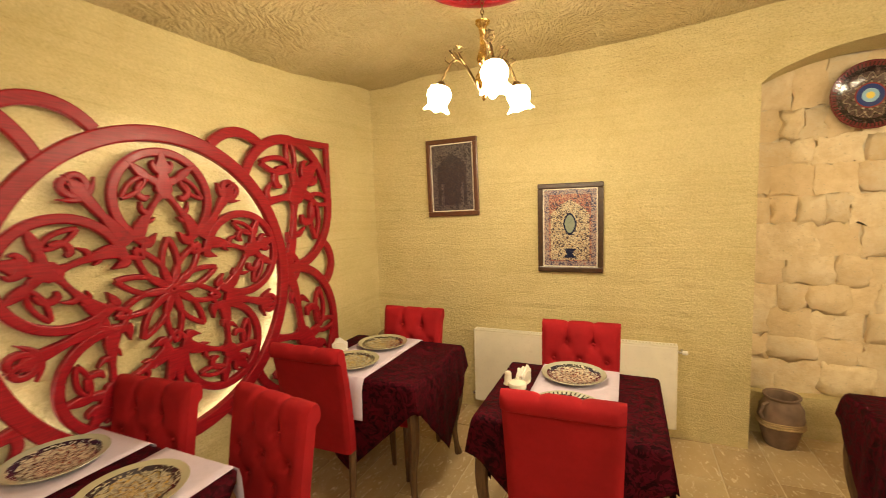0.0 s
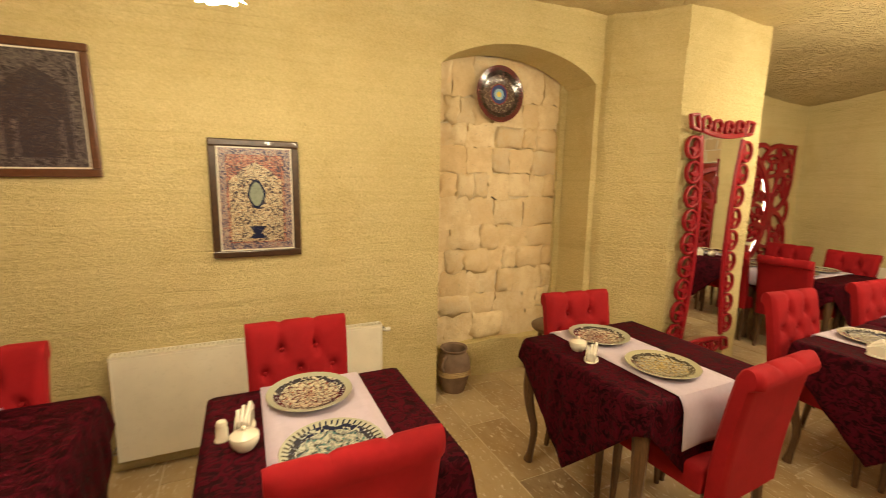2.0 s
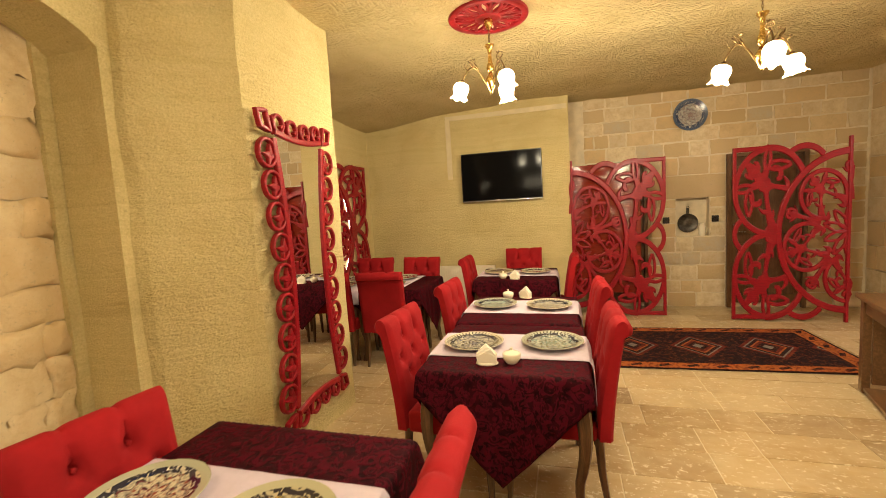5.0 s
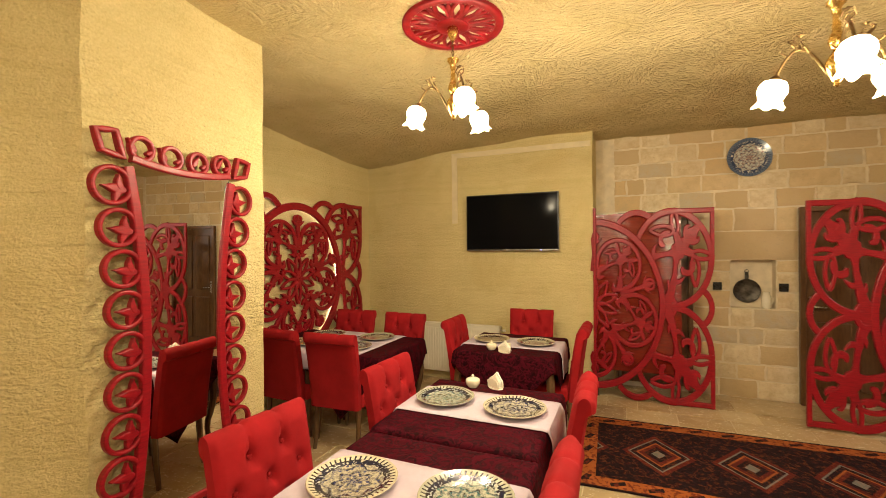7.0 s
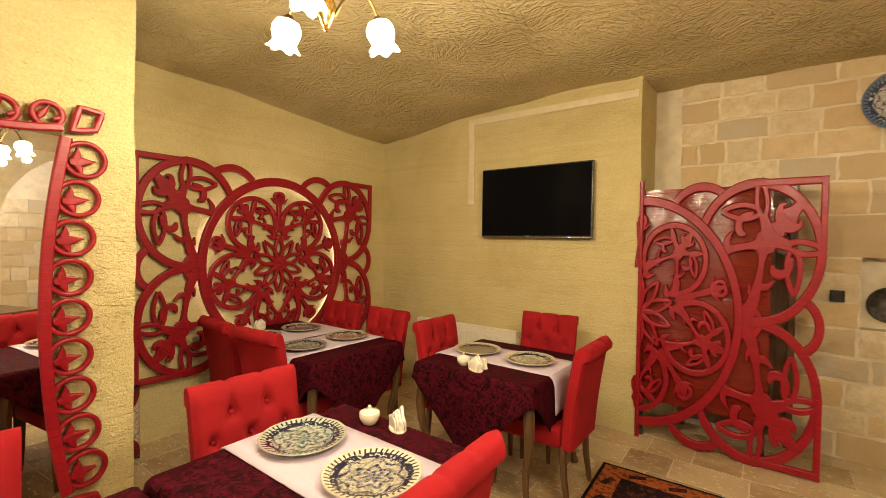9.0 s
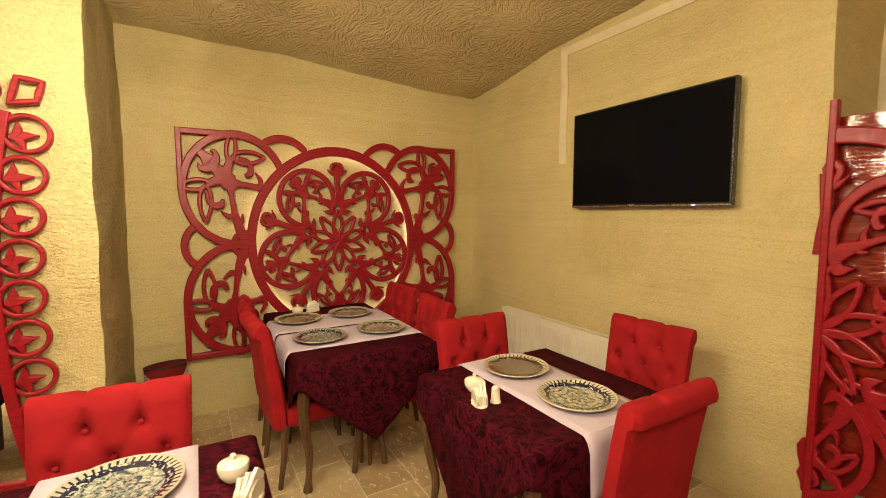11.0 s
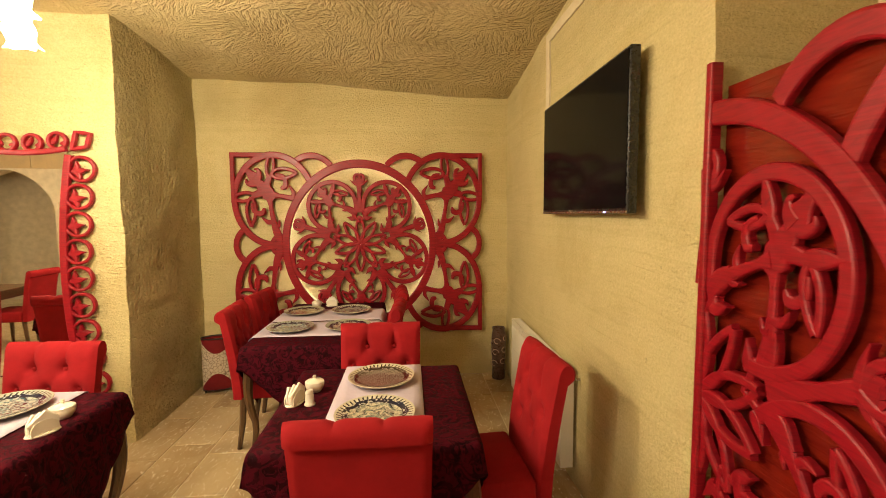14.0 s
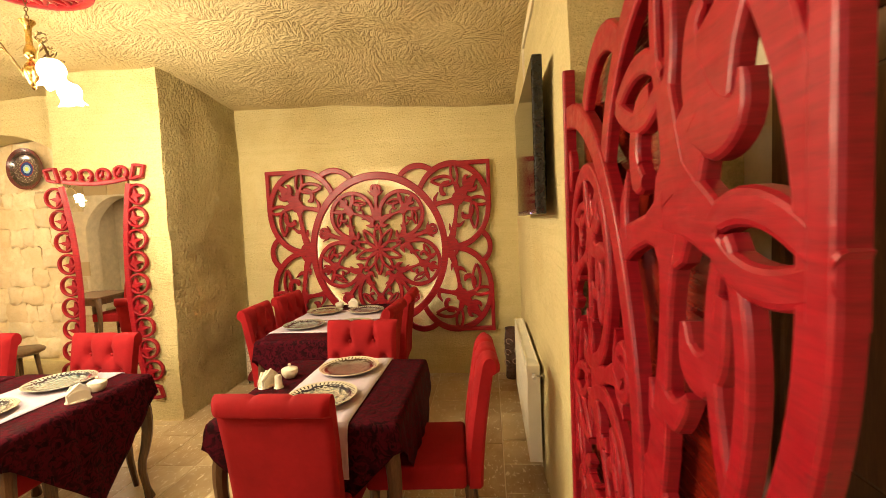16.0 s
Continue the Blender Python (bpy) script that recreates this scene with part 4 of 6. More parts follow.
# ---- furniture ----
def table(x, y, hx, hy, turn=0, middle_legs=False):
    t = holder("dining_table", pose(x, y, 0, 0, 0, turn), "walnut dining table with curved cabriole legs", "table", "dining tables")
    part("tabletop", cuboid(-hx + 0.01, hx - 0.01, -hy + 0.01, hy - 0.01, 0.72, 0.748, 0.006, 2), M_LEG, t)
    bm = bmesh.new()
    box(bm, -hx + 0.05, hx - 0.05, -hy + 0.05, -hy + 0.07, 0.63, 0.72)
    box(bm, -hx + 0.05, hx - 0.05, hy - 0.07, hy - 0.05, 0.63, 0.72)
    box(bm, -hx + 0.05, -hx + 0.07, -hy + 0.072, hy - 0.072, 0.63, 0.72)
    box(bm, hx - 0.07, hx - 0.05, -hy + 0.072, hy - 0.072, 0.63, 0.72)
    part("apron", bm, M_LEG, t)
    spots = [(sx, sy) for sx in (-1, 1) for sy in (-1, 1)]
    for sx, sy in spots:
        pts, rad = [], []
        for k in range(13):
            u = k / 12
            o = 0.042 * math.sin(u * math.pi * 1.25 + 0.2) - 0.008 + 0.065 * max(0, u - 0.70) / 0.30
            pts.append((sx * (hx - 0.055 + o), sy * (hy - 0.055 + o), 0.718 - 0.713 * u))
            rad.append(0.040 - 0.021 * min(1, u * 1.2) + (0.008 if k > 11 else 0))
        part("leg", tube(pts, rad, 8), M_LEG, t, smooth=True)
    if middle_legs:
        for s in (-1, 1):
            pts = [(s * (0.03 + 0.02 * u + 0.05 * u * u), -hy + 0.08, 0.718 - 0.713 * u) for u in [k / 8 for k in range(9)]]
            part("leg", tube(pts, [0.028 - 0.01 * k / 8 for k in range(9)], 8), M_LEG, t, smooth=True)
    return t


def fold(u, a, r=0.012):
    """Cloth over a table edge: run u of cloth gives the place outward and the fall."""
    s = 1 if u >= 0 else -1
    q = abs(u) - (a - r)
    if q <= 0:
        return u, 0.0
    if q < r * math.pi / 2:
        return s * (a - r + r * math.sin(q / r)), r * (1 - math.cos(q / r))
    return s * a, r + q - r * math.pi / 2


def tablecloth(x, y, hx, hy, fall=0.45, seed=0.0):
    """A square of velvet laid cornerwise: a point hangs down the middle of each side."""
    bm = bmesh.new()
    ax, ay = hx + 0.008, hy + 0.008
    n = 72
    rows = []
    for i in range(n + 1):
        row = []
        for j in range(n + 1):
            s, t = -1 + 2 * i / n, -1 + 2 * j / n
            u, v = (s + t) / 2, (s - t) / 2
            u, v = u * (ax + fall), v * (ay + fall)
            lim = max(abs(u) / (ax + fall) + abs(v) / (ay + fall), 1e-6)
            px, du = fold(u, ax)
            py, dv = fold(v, ay)
            d = du + dv
            p = Vector((px, py, 0.758 - d))
            if d > 0.015:
                w = min(1.0, d / 0.15)
                rip = 0.012 * w * (math.sin(21 * (u if dv > du else v) + seed) + 0.6 * math.sin(37 * (u if dv > du else v) + 2 * seed))
                if du > 0:
                    p.x += (1 if u > 0 else -1) * (0.010 * w + abs(rip) * 0.6 + 0.03 * d)
                if dv > 0:
                    p.y += (1 if v > 0 else -1) * (0.010 * w + abs(rip) * 0.6 + 0.03 * d)
            else:
                p.z += 0.0015 * noise.noise(Vector((u * 6 + seed, v * 6, 0)))
            row.append(bm.verts.new(p))
        rows.append(row)
    for i in range(n):
        for j in range(n):
            bm.faces.new((rows[i][j], rows[i + 1][j], rows[i + 1][j + 1], rows[i][j + 1]))
    ob = part("tablecloth", bm, M_CLOTH, None, smooth=True, m=pose(x, y, 0))
    so = ob.modifiers.new("thick", "SOLIDIFY")
    so.thickness, so.offset = 0.003, 1.0
    return tagged(ob, "burgundy damask velvet tablecloth, points hanging over the sides", "tablecloth", "burgundy tablecloths")


def runner(x, y, half_wide, half_long, fall_a, fall_b, along="y", seed=0.0, lift=0.0):
    bm = bmesh.new()
    rows = []
    total = 2 * half_long + fall_a + fall_b
    n = 60
    for i in range(n + 1):
        q = -half_long - fall_a + total * i / n
        p, d = fold(q, half_long + 0.016)
        row = []
        for j in range(9):
            w = -half_wide + 2 * half_wide * j / 8
            o = (0.016 + 0.004 * math.sin(w * 24 + seed)) * min(1, d / 0.05) + 0.05 * d
            z = 0.7655 + lift - d + (0.0012 * noise.noise(Vector((q * 7, w * 7, seed))) if d < 0.01 else 0)
            if abs(q) < 0.008:
                z += 0.0015
            pos = (w, p + (o if q > 0 else -o), z)
            row.append(bm.verts.new(pos))
        rows.append(row)
    for i in range(n):
        for j in range(8):
            bm.faces.new((rows[i][j], rows[i + 1][j], rows[i + 1][j + 1], rows[i][j + 1]))
    ob = part("table_runner", bm, M_RUNNER, None, smooth=True, m=pose(x, y, 0, 0, 0, 0 if along == "y" else -90))
    so = ob.modifiers.new("thick", "SOLIDIFY")
    so.thickness, so.offset = 0.0018, 1.0
    return tagged(ob, "pale lilac satin table runner with a pressed crease", "table runner", "pale table runners")


def make_chair():
    c = holder("dining_chair", pose(0, 0, -20), "red upholstered dining chair with buttoned rolled back", "chair", "red dining chairs")
    buttons = [(-0.078, 0.845), (0.078, 0.845), (-0.155, 0.745), (0.0, 0.745), (0.155, 0.745), (-0.078, 0.645), (0.078, 0.645)]
    loop = []
    for k in range(26):
        z = 0.36 + 0.56 * k / 25
        loop.append((-0.235 - 0.085 * ((z - 0.36) / 0.6) ** 1.5, z, True))
    for k in range(1, 11):
        a = radians(0 + 205 * k / 10)
        loop.append((-0.360 + 0.048 * math.cos(a), 0.922 + 0.050 * math.sin(a), False))
    for k in range(15):
        z = 0.885 - 0.525 * k / 14
        loop.append((-0.300 - 0.075 * max(0, (z - 0.36) / 0.6) ** 1.5 - 0.012, z, False))
    nx = 36
    bm = bmesh.new()
    rows = []
    for yb, zb, front in loop:
        row = []
        for i in range(nx + 1):
            s = -1 + 2 * i / nx
            half = 0.232 - 0.012 * (1 - (zb - 0.36) / 0.6)
            x = half * s
            yy, zz = yb, zb
            edge = 1 - abs(s) ** 8
            cy = -0.272 - 0.085 * max(0, (zb - 0.36) / 0.6) ** 1.5
            if front:
                puff = 0.010 * edge * min(1, max(0, (zb - 0.42) / 0.1))
                dent = 0.0
                for bx, bz in buttons:
                    q = math.hypot((x - bx) * 1.0, (zb - bz))
                    dent += 0.030 * math.exp(-(q / 0.024) ** 2)
                    if bz > 0.8 and zb > bz:
                        dent += 0.016 * math.exp(-((x - bx) / 0.014) ** 2)
                    for cx2, cz2 in buttons:
                        if abs(abs(cx2 - bx) - 0.078) < 0.01 and 0.05 < bz - cz2 < 0.15:
                            u = max(0, min(1, ((x - bx) * (cx2 - bx) + (zb - bz) * (cz2 - bz)) / ((cx2 - bx) ** 2 + (cz2 - bz) ** 2)))
                            dd = math.hypot(x - bx - u * (cx2 - bx), zb - bz - u * (cz2 - bz))
                            dent += 0.006 * math.exp(-(dd / 0.010) ** 2)
                yy += puff - dent
            elif zb > 0.90:
                for bx in (-0.078, 0.078):
                    zz -= 0.010 * math.exp(-((x - bx) / 0.014) ** 2) * (1 if yb > -0.39 else 0.3)
            shrink = 0.35 * max(0, abs(s) - 0.9) / 0.1
            yy = yy + (cy - yy) * shrink
            row.append(bm.verts.new((x, yy, zz)))
        rows.append(row)
    L = len(rows)
    for k in range(L):
        a, b = rows[k], rows[(k + 1) % L]
        for i in range(nx):
            bm.faces.new((a[i], a[i + 1], b[i + 1], b[i]))
    bm.faces.new([r[0] for r in rows])
    bm.faces.new([r[-1] for r in rows][::-1])
    part("backrest", bm, M_FABRIC, c, smooth=True)
    for bx, bz in buttons:
        yb = -0.235 - 0.085 * ((bz - 0.36) / 0.6) ** 1.5
        part("button", lathe([(0, 0.004), (0.007, 0.003), (0.010, -0.001), (0.010, -0.004), (0, -0.004)], 12), M_BUTTON, c, m=pose(bx, yb - 0.011, bz, -90))
    bm = cuboid(-0.225, 0.225, -0.236, 0.235, 0.355, 0.475, 0.022, 3)
    for v in bm.verts:
        if v.co.z > 0.46:
            v.co.z += 0.022 * (1 - (v.co.x / 0.24) ** 2) * (1 - (v.co.y / 0.25) ** 2)
    part("seat", bm, M_FABRIC, c, smooth=True)
    for sx in (-1, 1):
        part("leg", tube([(sx * 0.195, 0.20, 0.36), (sx * 0.198, 0.203, 0.15), (sx * 0.20, 0.208, 0)], [0.024, 0.020, 0.014], 6), M_LEG, c, smooth=True)
        part("leg", tube([(sx * 0.195, -0.245, 0.37), (sx * 0.195, -0.258, 0.18), (sx * 0.197, -0.285, 0)], [0.024, 0.020, 0.015], 6), M_LEG, c, smooth=True)
    return c


BACK = 0.35
FACING = {"+y": (0, (0, 1)), "-y": (180, (0, -1)), "+x": (-90, (1, 0)), "-x": (90, (-1, 0))}
chair_model = make_chair()
chair_spots = [
    (5.66, 2.80, "-y", 0), (5.672, 1.60, "+y", 0), (6.465, 2.19, "-x", 4),
    (4.565, 3.45, "+x", 4), (4.57, 3.97, "+x", -3), (5.74, 3.40, "-x", -3), (5.76, 3.98, "-x", 3),
    (4.00, 2.58, "-y", -3), (3.99, 1.45, "+y", 2), (3.06, 2.63, "-y", -4), (3.13, 1.45, "+y", 1),
    (1.674, 3.13, "-y", -6), (1.71, 1.99, "+y", 3),
    (0.046, 3.19, "-y", 1), (0.062, 2.09, "+y", 2),
    (-1.146, 3.26, "-y", 1), (-1.31, 2.27, "+y", 1),
    (-1.60, 1.66, "-y", 4), (-1.06, 1.73, "-y", -9),
    (1.62, 0.50, "-x", 4),
]
for i, (x, y, way, swing) in enumerate(chair_spots):
    turn, (dx, dy) = FACING[way]
    m = pose(x + BACK * dx, y + BACK * dy, 0, 0, 0, turn + swing)
    if i == 0:
        chair_model.matrix_basis = m
    else:
        copy_thing(chair_model, m)

# tables with their cloths and runners
laid = [
    (5.67, 2.22, 0.42, 0.42, 5.685, 0.205), (4.02, 2.02, 0.42, 0.40, 4.055, 0.21), (3.13, 2.00, 0.42, 0.40, 3.13, 0.205),
    (1.69, 2.62, 0.42, 0.41, 1.645, 0.19), (0.064, 2.58, 0.39, 0.36, 0.065, 0.205), (-1.15, 2.78, 0.42, 0.36, -1.235, 0.20),
]
for i, (x, y, hx, hy, rx, rw) in enumerate(laid):
    table(x, y, hx, hy)
    tablecloth(x, y, hx, hy, 0.53, 1.7 * i)
    runner(rx, y, rw, hy, 0.24, 0.20, "y", i * 2.1)
table(5.16, 3.435, 0.42, 0.34, 0, True)
tablecloth(5.16, 3.435, 0.42, 0.34, 0.52, 9.3)
table(5.16, 4.12, 0.42, 0.335)
tablecloth(5.16, 4.12, 0.42, 0.335, 0.34, 2.3)
runner(5.16, 3.50, 0.205, 0.42, 0.16, 0.16, "x", 3.3)
runner(5.16, 3.94, 0.205, 0.42, 0.16, 0.16, "x", 5.1)
table(-1.44, 1.13, 0.46, 0.40)
tablecloth(-1.44, 1.13, 0.46, 0.40, 0.40, 4.4)
table(0.98, 0.55, 0.36, 0.40)
runner(-1.68, 1.13, 0.19, 0.40, 0.18, 0.18, "y", 1.1)
runner(-1.21, 1.13, 0.19, 0.40, 0.18, 0.18, "y", 6.4)

# ---- plates and table ware ----
R_PLATE = 0.158
NAVY, TEAL, CREAM, RUST, OCHRE, SAGE = (0.012, 0.016, 0.05), (0.06, 0.16, 0.16), (0.55, 0.50, 0.36), (0.22, 0.05, 0.03), (0.45, 0.30, 0.07), (0.22, 0.26, 0.20)
GLAZES = [glazed("glaze_blue_flower", R_PLATE, CREAM, NAVY, SAGE, 6), glazed("glaze_net", R_PLATE, (0.34, 0.30, 0.24), (0.05, 0.022, 0.02), (0.30, 0.24, 0.18), 6, lattice=True),
          glazed("glaze_teal", R_PLATE, (0.42, 0.44, 0.36), NAVY, TEAL, 8, rim=(0.42, 0.42, 0.32)), glazed("glaze_rust", R_PLATE, CREAM, NAVY, RUST, 12, rim=(0.40, 0.41, 0.30), rim_stripes=0),
          glazed("glaze_ochre", R_PLATE, (0.40, 0.36, 0.24), (0.03, 0.025, 0.03), OCHRE, 10, rim=(0.40, 0.38, 0.25), rim_stripes=0), glazed("glaze_navy", R_PLATE, (0.48, 0.44, 0.33), NAVY, (0.04, 0.05, 0.16), 7)]
PLATE_PROFILE = [(0, 0.006), (0.055, 0.006), (0.098, 0.008), (0.112, 0.014), (0.150, 0.024), (0.157, 0.026), (0.1585, 0.024), (0.152, 0.018), (0.112, 0.006), (0.085, 0.0), (0, 0.0)]
plate_meshes = []
for g in GLAZES:
    plate_meshes.append(finish(lathe(PLATE_PROFILE, 48), "plate", g, True, 60))
PLATE_WORDS = ["blue and sage flower", "rust and navy net", "teal flower", "rust and navy flower", "ochre and black", "navy and cream vine"]


def plate(x, y, kind, z=0.7695, turn=0):
    ob = new("plate", plate_meshes[kind])
    ob.matrix_basis = pose(x, y, z, 0, 0, turn) @ Matrix.Scale(1.06, 4)
    return tagged(ob, "glazed plate painted with a " + PLATE_WORDS[kind] + " pattern", "plate", "painted dinner plates")


for i, (x, y, k) in enumerate([(5.685, 2.43, 1), (5.685, 2.02, 0), (4.065, 2.225, 2), (4.045, 1.815, 5), (3.115, 2.20, 5), (3.165, 1.77, 2),
                               (1.646, 2.853, 3), (1.625, 2.42, 4), (0.042, 2.79, 3), (0.06, 2.375, 2), (-1.238, 2.95, 4), (-1.236, 2.58, 4),
                               (4.92, 4.02, 4), (5.32, 4.03, 5), (4.95, 3.48, 2), (5.37, 3.49, 3), (-1.69, 1.31, 3), (-1.21, 1.295, 4)]):
    plate(x, y, k, turn=37 * i)


def sugar_bowl(x, y):
    b = holder("sugar_bowl", pose(x, y, 0.759), "small cream ceramic sugar bowl with a knobbed lid", "sugar bowl", "sugar bowls")
    part("bowl", lathe([(0, 0.0), (0.026, 0.0), (0.030, 0.004), (0.042, 0.022), (0.046, 0.040), (0.043, 0.046), (0.0, 0.045)], 28), M_CERAMIC, b, smooth=True)
    part("lid", lathe([(0.0455, 0.047), (0.044, 0.052), (0.030, 0.060), (0.010, 0.064), (0.006, 0.068), (0.009, 0.074), (0.007, 0.080), (0, 0.082)], 28), M_CERAMIC, b, smooth=True)


def napkin_holder(x, y, turn):
    h = holder("napkin_holder", pose(x, y, 0.759, 0, 0, turn), "cream ceramic napkin holder full of folded white napkins", "napkin holder", "napkin holders")
    bm = lathe([(0, 0), (0.052, 0.0), (0.058, 0.006), (0.054, 0.012), (0, 0.010)], 28, squash=0.62)
    part("base", bm, M_CERAMIC, h, smooth=True)
    for s in (-1, 1):
        outline = [(-0.045, 0.009)] + [(-0.045 * math.cos(a), 0.030 + 0.032 * math.sin(a)) for a in [math.pi * k / 12 for k in range(13)]] + [(0.045, 0.009)]
        part("cheek", prism(outline, s * 0.022 - 0.003, s * 0.022 + 0.003), M_CERAMIC, h)
    for k in range(3):
        d = (k - 1) * 0.0125
        tall = 0.088 - 0.008 * k
        bm = prism([(-0.046, 0), (0.046, 0), (0.050, tall * 0.55), (0.012 - 0.02 * k, tall), (-0.048, tall * 0.5)], -0.0055, 0.0055)
        bmesh.ops.bevel(bm, geom=bm.edges[:], offset=0.002, segments=1, affect="EDGES")
        part("napkin", bm, M_NAPKIN, h, m=pose(0.003 * (k % 2), d, 0.012, -5 * (k - 1), 4 * (k - 1), 5 * (k - 1)))


def shaker(x, y):
    s = holder("salt_shaker", pose(x, y, 0.759), "small cream ceramic salt shaker", "shaker", "shakers")
    part("body", lathe([(0, 0), (0.024, 0), (0.025, 0.006), (0.020, 0.012), (0.019, 0.045), (0.017, 0.052), (0, 0.053)], 22), M_CERAMIC, s, smooth=True)
    part("cap", lathe([(0.0175, 0.0525), (0.019, 0.058), (0.014, 0.070), (0, 0.074)], 22), M_CERAMIC, s, smooth=True)


for x, y in ((5.37, 2.34), (4.36, 2.16), (2.88, 1.96), (1.42, 2.77), (-0.20, 2.53), (4.97, 4.29)):
    sugar_bowl(x, y)
for x, y, t in ((5.31, 2.21, 70), (4.39, 2.02, 60), (2.85, 2.08, 95), (1.39, 2.64, 40), (-0.20, 2.66, 80), (5.10, 4.33, 10), (-1.47, 2.78, 30), (-1.80, 1.10, 20)):
    napkin_holder(x, y, t)
for x, y in ((5.38, 2.19), (-0.27, 2.61)):
    shaker(x, y)

# ---- carved panels ----
carved_panel("carved_panel", Matrix(((1, 0, 0, 5.362), (0, 0, -1, 4.468), (0, 1, 0, 1.328), (0, 0, 0, 1))), "red lacquered fretwork panel on the alcove wall", 0, (0.932, 1.082))
carved_panel("carved_panel", pose(-1.858, 1.92, 1.322, 0, 0, -2.86) @ Matrix(((0, 0, 1, 0), (1, 0, 0, 0), (0, 1, 0, 0), (0, 0, 0, 1))), "red lacquered fretwork panel on the cave wall", 0, (0.985, 1.10), first=18)
FLIP = Matrix(((0, 0, -1, 0), (-1, 0, 0, 0), (0, 1, 0, 0), (0, 0, 0, 1)))
carved_panel("folding_screen", Matrix.Translation((6.808, 1.594, 1.022)) @ FLIP, "tall red fretwork screen standing against the rock corner", 1, (0.903, 1.262), False, "red screens")
carved_panel("folding_screen", Matrix.Translation((6.62, -1.36, 1.035)) @ FLIP, "tall red fretwork screen before the wooden door", -1, (0.903, 1.262), False, "red screens")
sheet = holder("tinted_sheet", pose(6.835, 1.18, 0), "glossy red-brown tinted sheet behind the fretwork screen", "sheet")
part("sheet", cuboid(0, 0.005, -0.44, 0.40, 0.30, 2.00), M_FOIL, sheet)
for yy in (-0.42, 0.38):
    part("foot", cuboid(-0.004, 0.010, yy - 0.012, yy + 0.012, 0.0, 0.31), M_IRON, sheet)


# ---- mirror ----
def mirror_waist(v):
    """Half width of the glass at height v (0 foot, 1 top)."""
    return 0.198 + 0.077 * (2 * v - 1) ** 2


mir = holder("wall_mirror", pose(3.295, 3.358, 0.20, 0, 0, 3.4), "tall mirror in a red scrolled fretwork frame", "mirror")
ZB, ZT = 0.16, 1.82
left = [(-mirror_waist(k / 20), ZB + (ZT - ZB) * k / 20) for k in range(21)]
right = [(mirror_waist(k / 20), ZB + (ZT - ZB) * k / 20) for k in range(21)]
bow = lambda x: 0.035 * (x / 0.3) ** 2
topl = [(-0.275 + 0.55 * k / 10, ZT + bow(-0.275 + 0.55 * k / 10)) for k in range(11)]
botl = [(-0.275 + 0.55 * k / 10, ZB - bow(-0.275 + 0.55 * k / 10)) for k in range(11)]
bm = prism(left + topl + right[::-1] + botl[::-1], -0.018, -0.012)
part("glass", bm, M_MIRROR, mir, "silvered mirror glass")
TO_WALL = Matrix(((1, 0, 0, 0), (0, 0, -1, 0), (0, 1, 0, 0), (0, 0, 0, 1)))


def frame_piece(nm, draw):
    bm = bmesh.new()
    draw(bm)
    bmesh.ops.transform(bm, matrix=TO_WALL, verts=bm.verts)
    part(nm, bm, M_RED, mir, smooth=True, angle=19)


def rails(bm):
    ribbon(bm, [(x - 0.014, z) for x, z in left], 0.046, 0.030)
    ribbon(bm, [(x + 0.014, z) for x, z in right], 0.046, 0.031)
    ribbon(bm, [(x, z + 0.012) for x, z in topl], 0.036, 0.032)
    ribbon(bm, [(x, z - 0.012) for x, z in botl], 0.036, 0.033)
    for sx in (-1, 1):
        for zc, s in ((ZT + 0.055, 1), (ZB - 0.055, -1)):
            q = [(sx * 0.31, zc - 0.02 * s), (sx * 0.40, zc + 0.0 * s), (sx * 0.425, zc + 0.085 * s), (sx * 0.34, zc + 0.095 * s)]
            dense = [(q[t][0] + (q[(t + 1) % 4][0] - q[t][0]) * u / 3, q[t][1] + (q[(t + 1) % 4][1] - q[t][1]) * u / 3) for t in range(4) for u in range(3)]
            ribbon(bm, dense, 0.026, 0.029, True)


frame_piece("rail", rails)
for sx in (-1, 1):
    for k in range(9):
        v = (k + 0.5) / 9
        cx, cz = sx * (mirror_waist(v) + 0.100), ZB + (ZT - ZB) * v

        def scroll(bm):
            ribbon(bm, arc(cx, cz, 0.079, n=36), 0.021, 0.028, True)
            f = (cx - sx * 0.058, cz - 0.018)
            ang = 8 if sx > 0 else 172
            ribbon(bm, [(cx - sx * 0.085, cz - 0.06), (cx - sx * 0.080, cz), (cx - sx * 0.085, cz + 0.06)], [0.012, 0.034, 0.012], 0.026)
            drop(bm, f, ang, 0.100, 0.046, 0.024)
            drop(bm, step_to(f, ang, 0.022), ang + 62 * sx, 0.066, 0.034, 0.025, 0.25 * sx)
            drop(bm, step_to(f, ang, 0.022), ang - 62 * sx, 0.066, 0.034, 0.023, -0.25 * sx)
        frame_piece("scroll", scroll)
for k in range(4):
    for zz, s in ((ZT + 0.075, 1), (ZB - 0.075, -1)):
        cx = -0.225 + 0.15 * k

        def crest(bm):
            cz = zz + s * bow(cx) * 0.8
            ribbon(bm, arc(cx, cz, 0.052, n=28), 0.022, 0.028, True)
            drop(bm, (cx - 0.03, cz - 0.02 * s), 60 * s if cx > 0 else 120 * s, 0.07, 0.028, 0.024)
            drop(bm, (cx + 0.02, cz - 0.02 * s), 30 * s, 0.05, 0.022, 0.025)
        frame_piece("crest", crest)
part("hook", cuboid(-0.03, 0.03, -0.002, 0.02, 1.75, 1.79), M_IRON, mir)
part("hook", cuboid(-0.03, 0.03, -0.002, 0.02, 0.20, 0.24), M_IRON, mir)


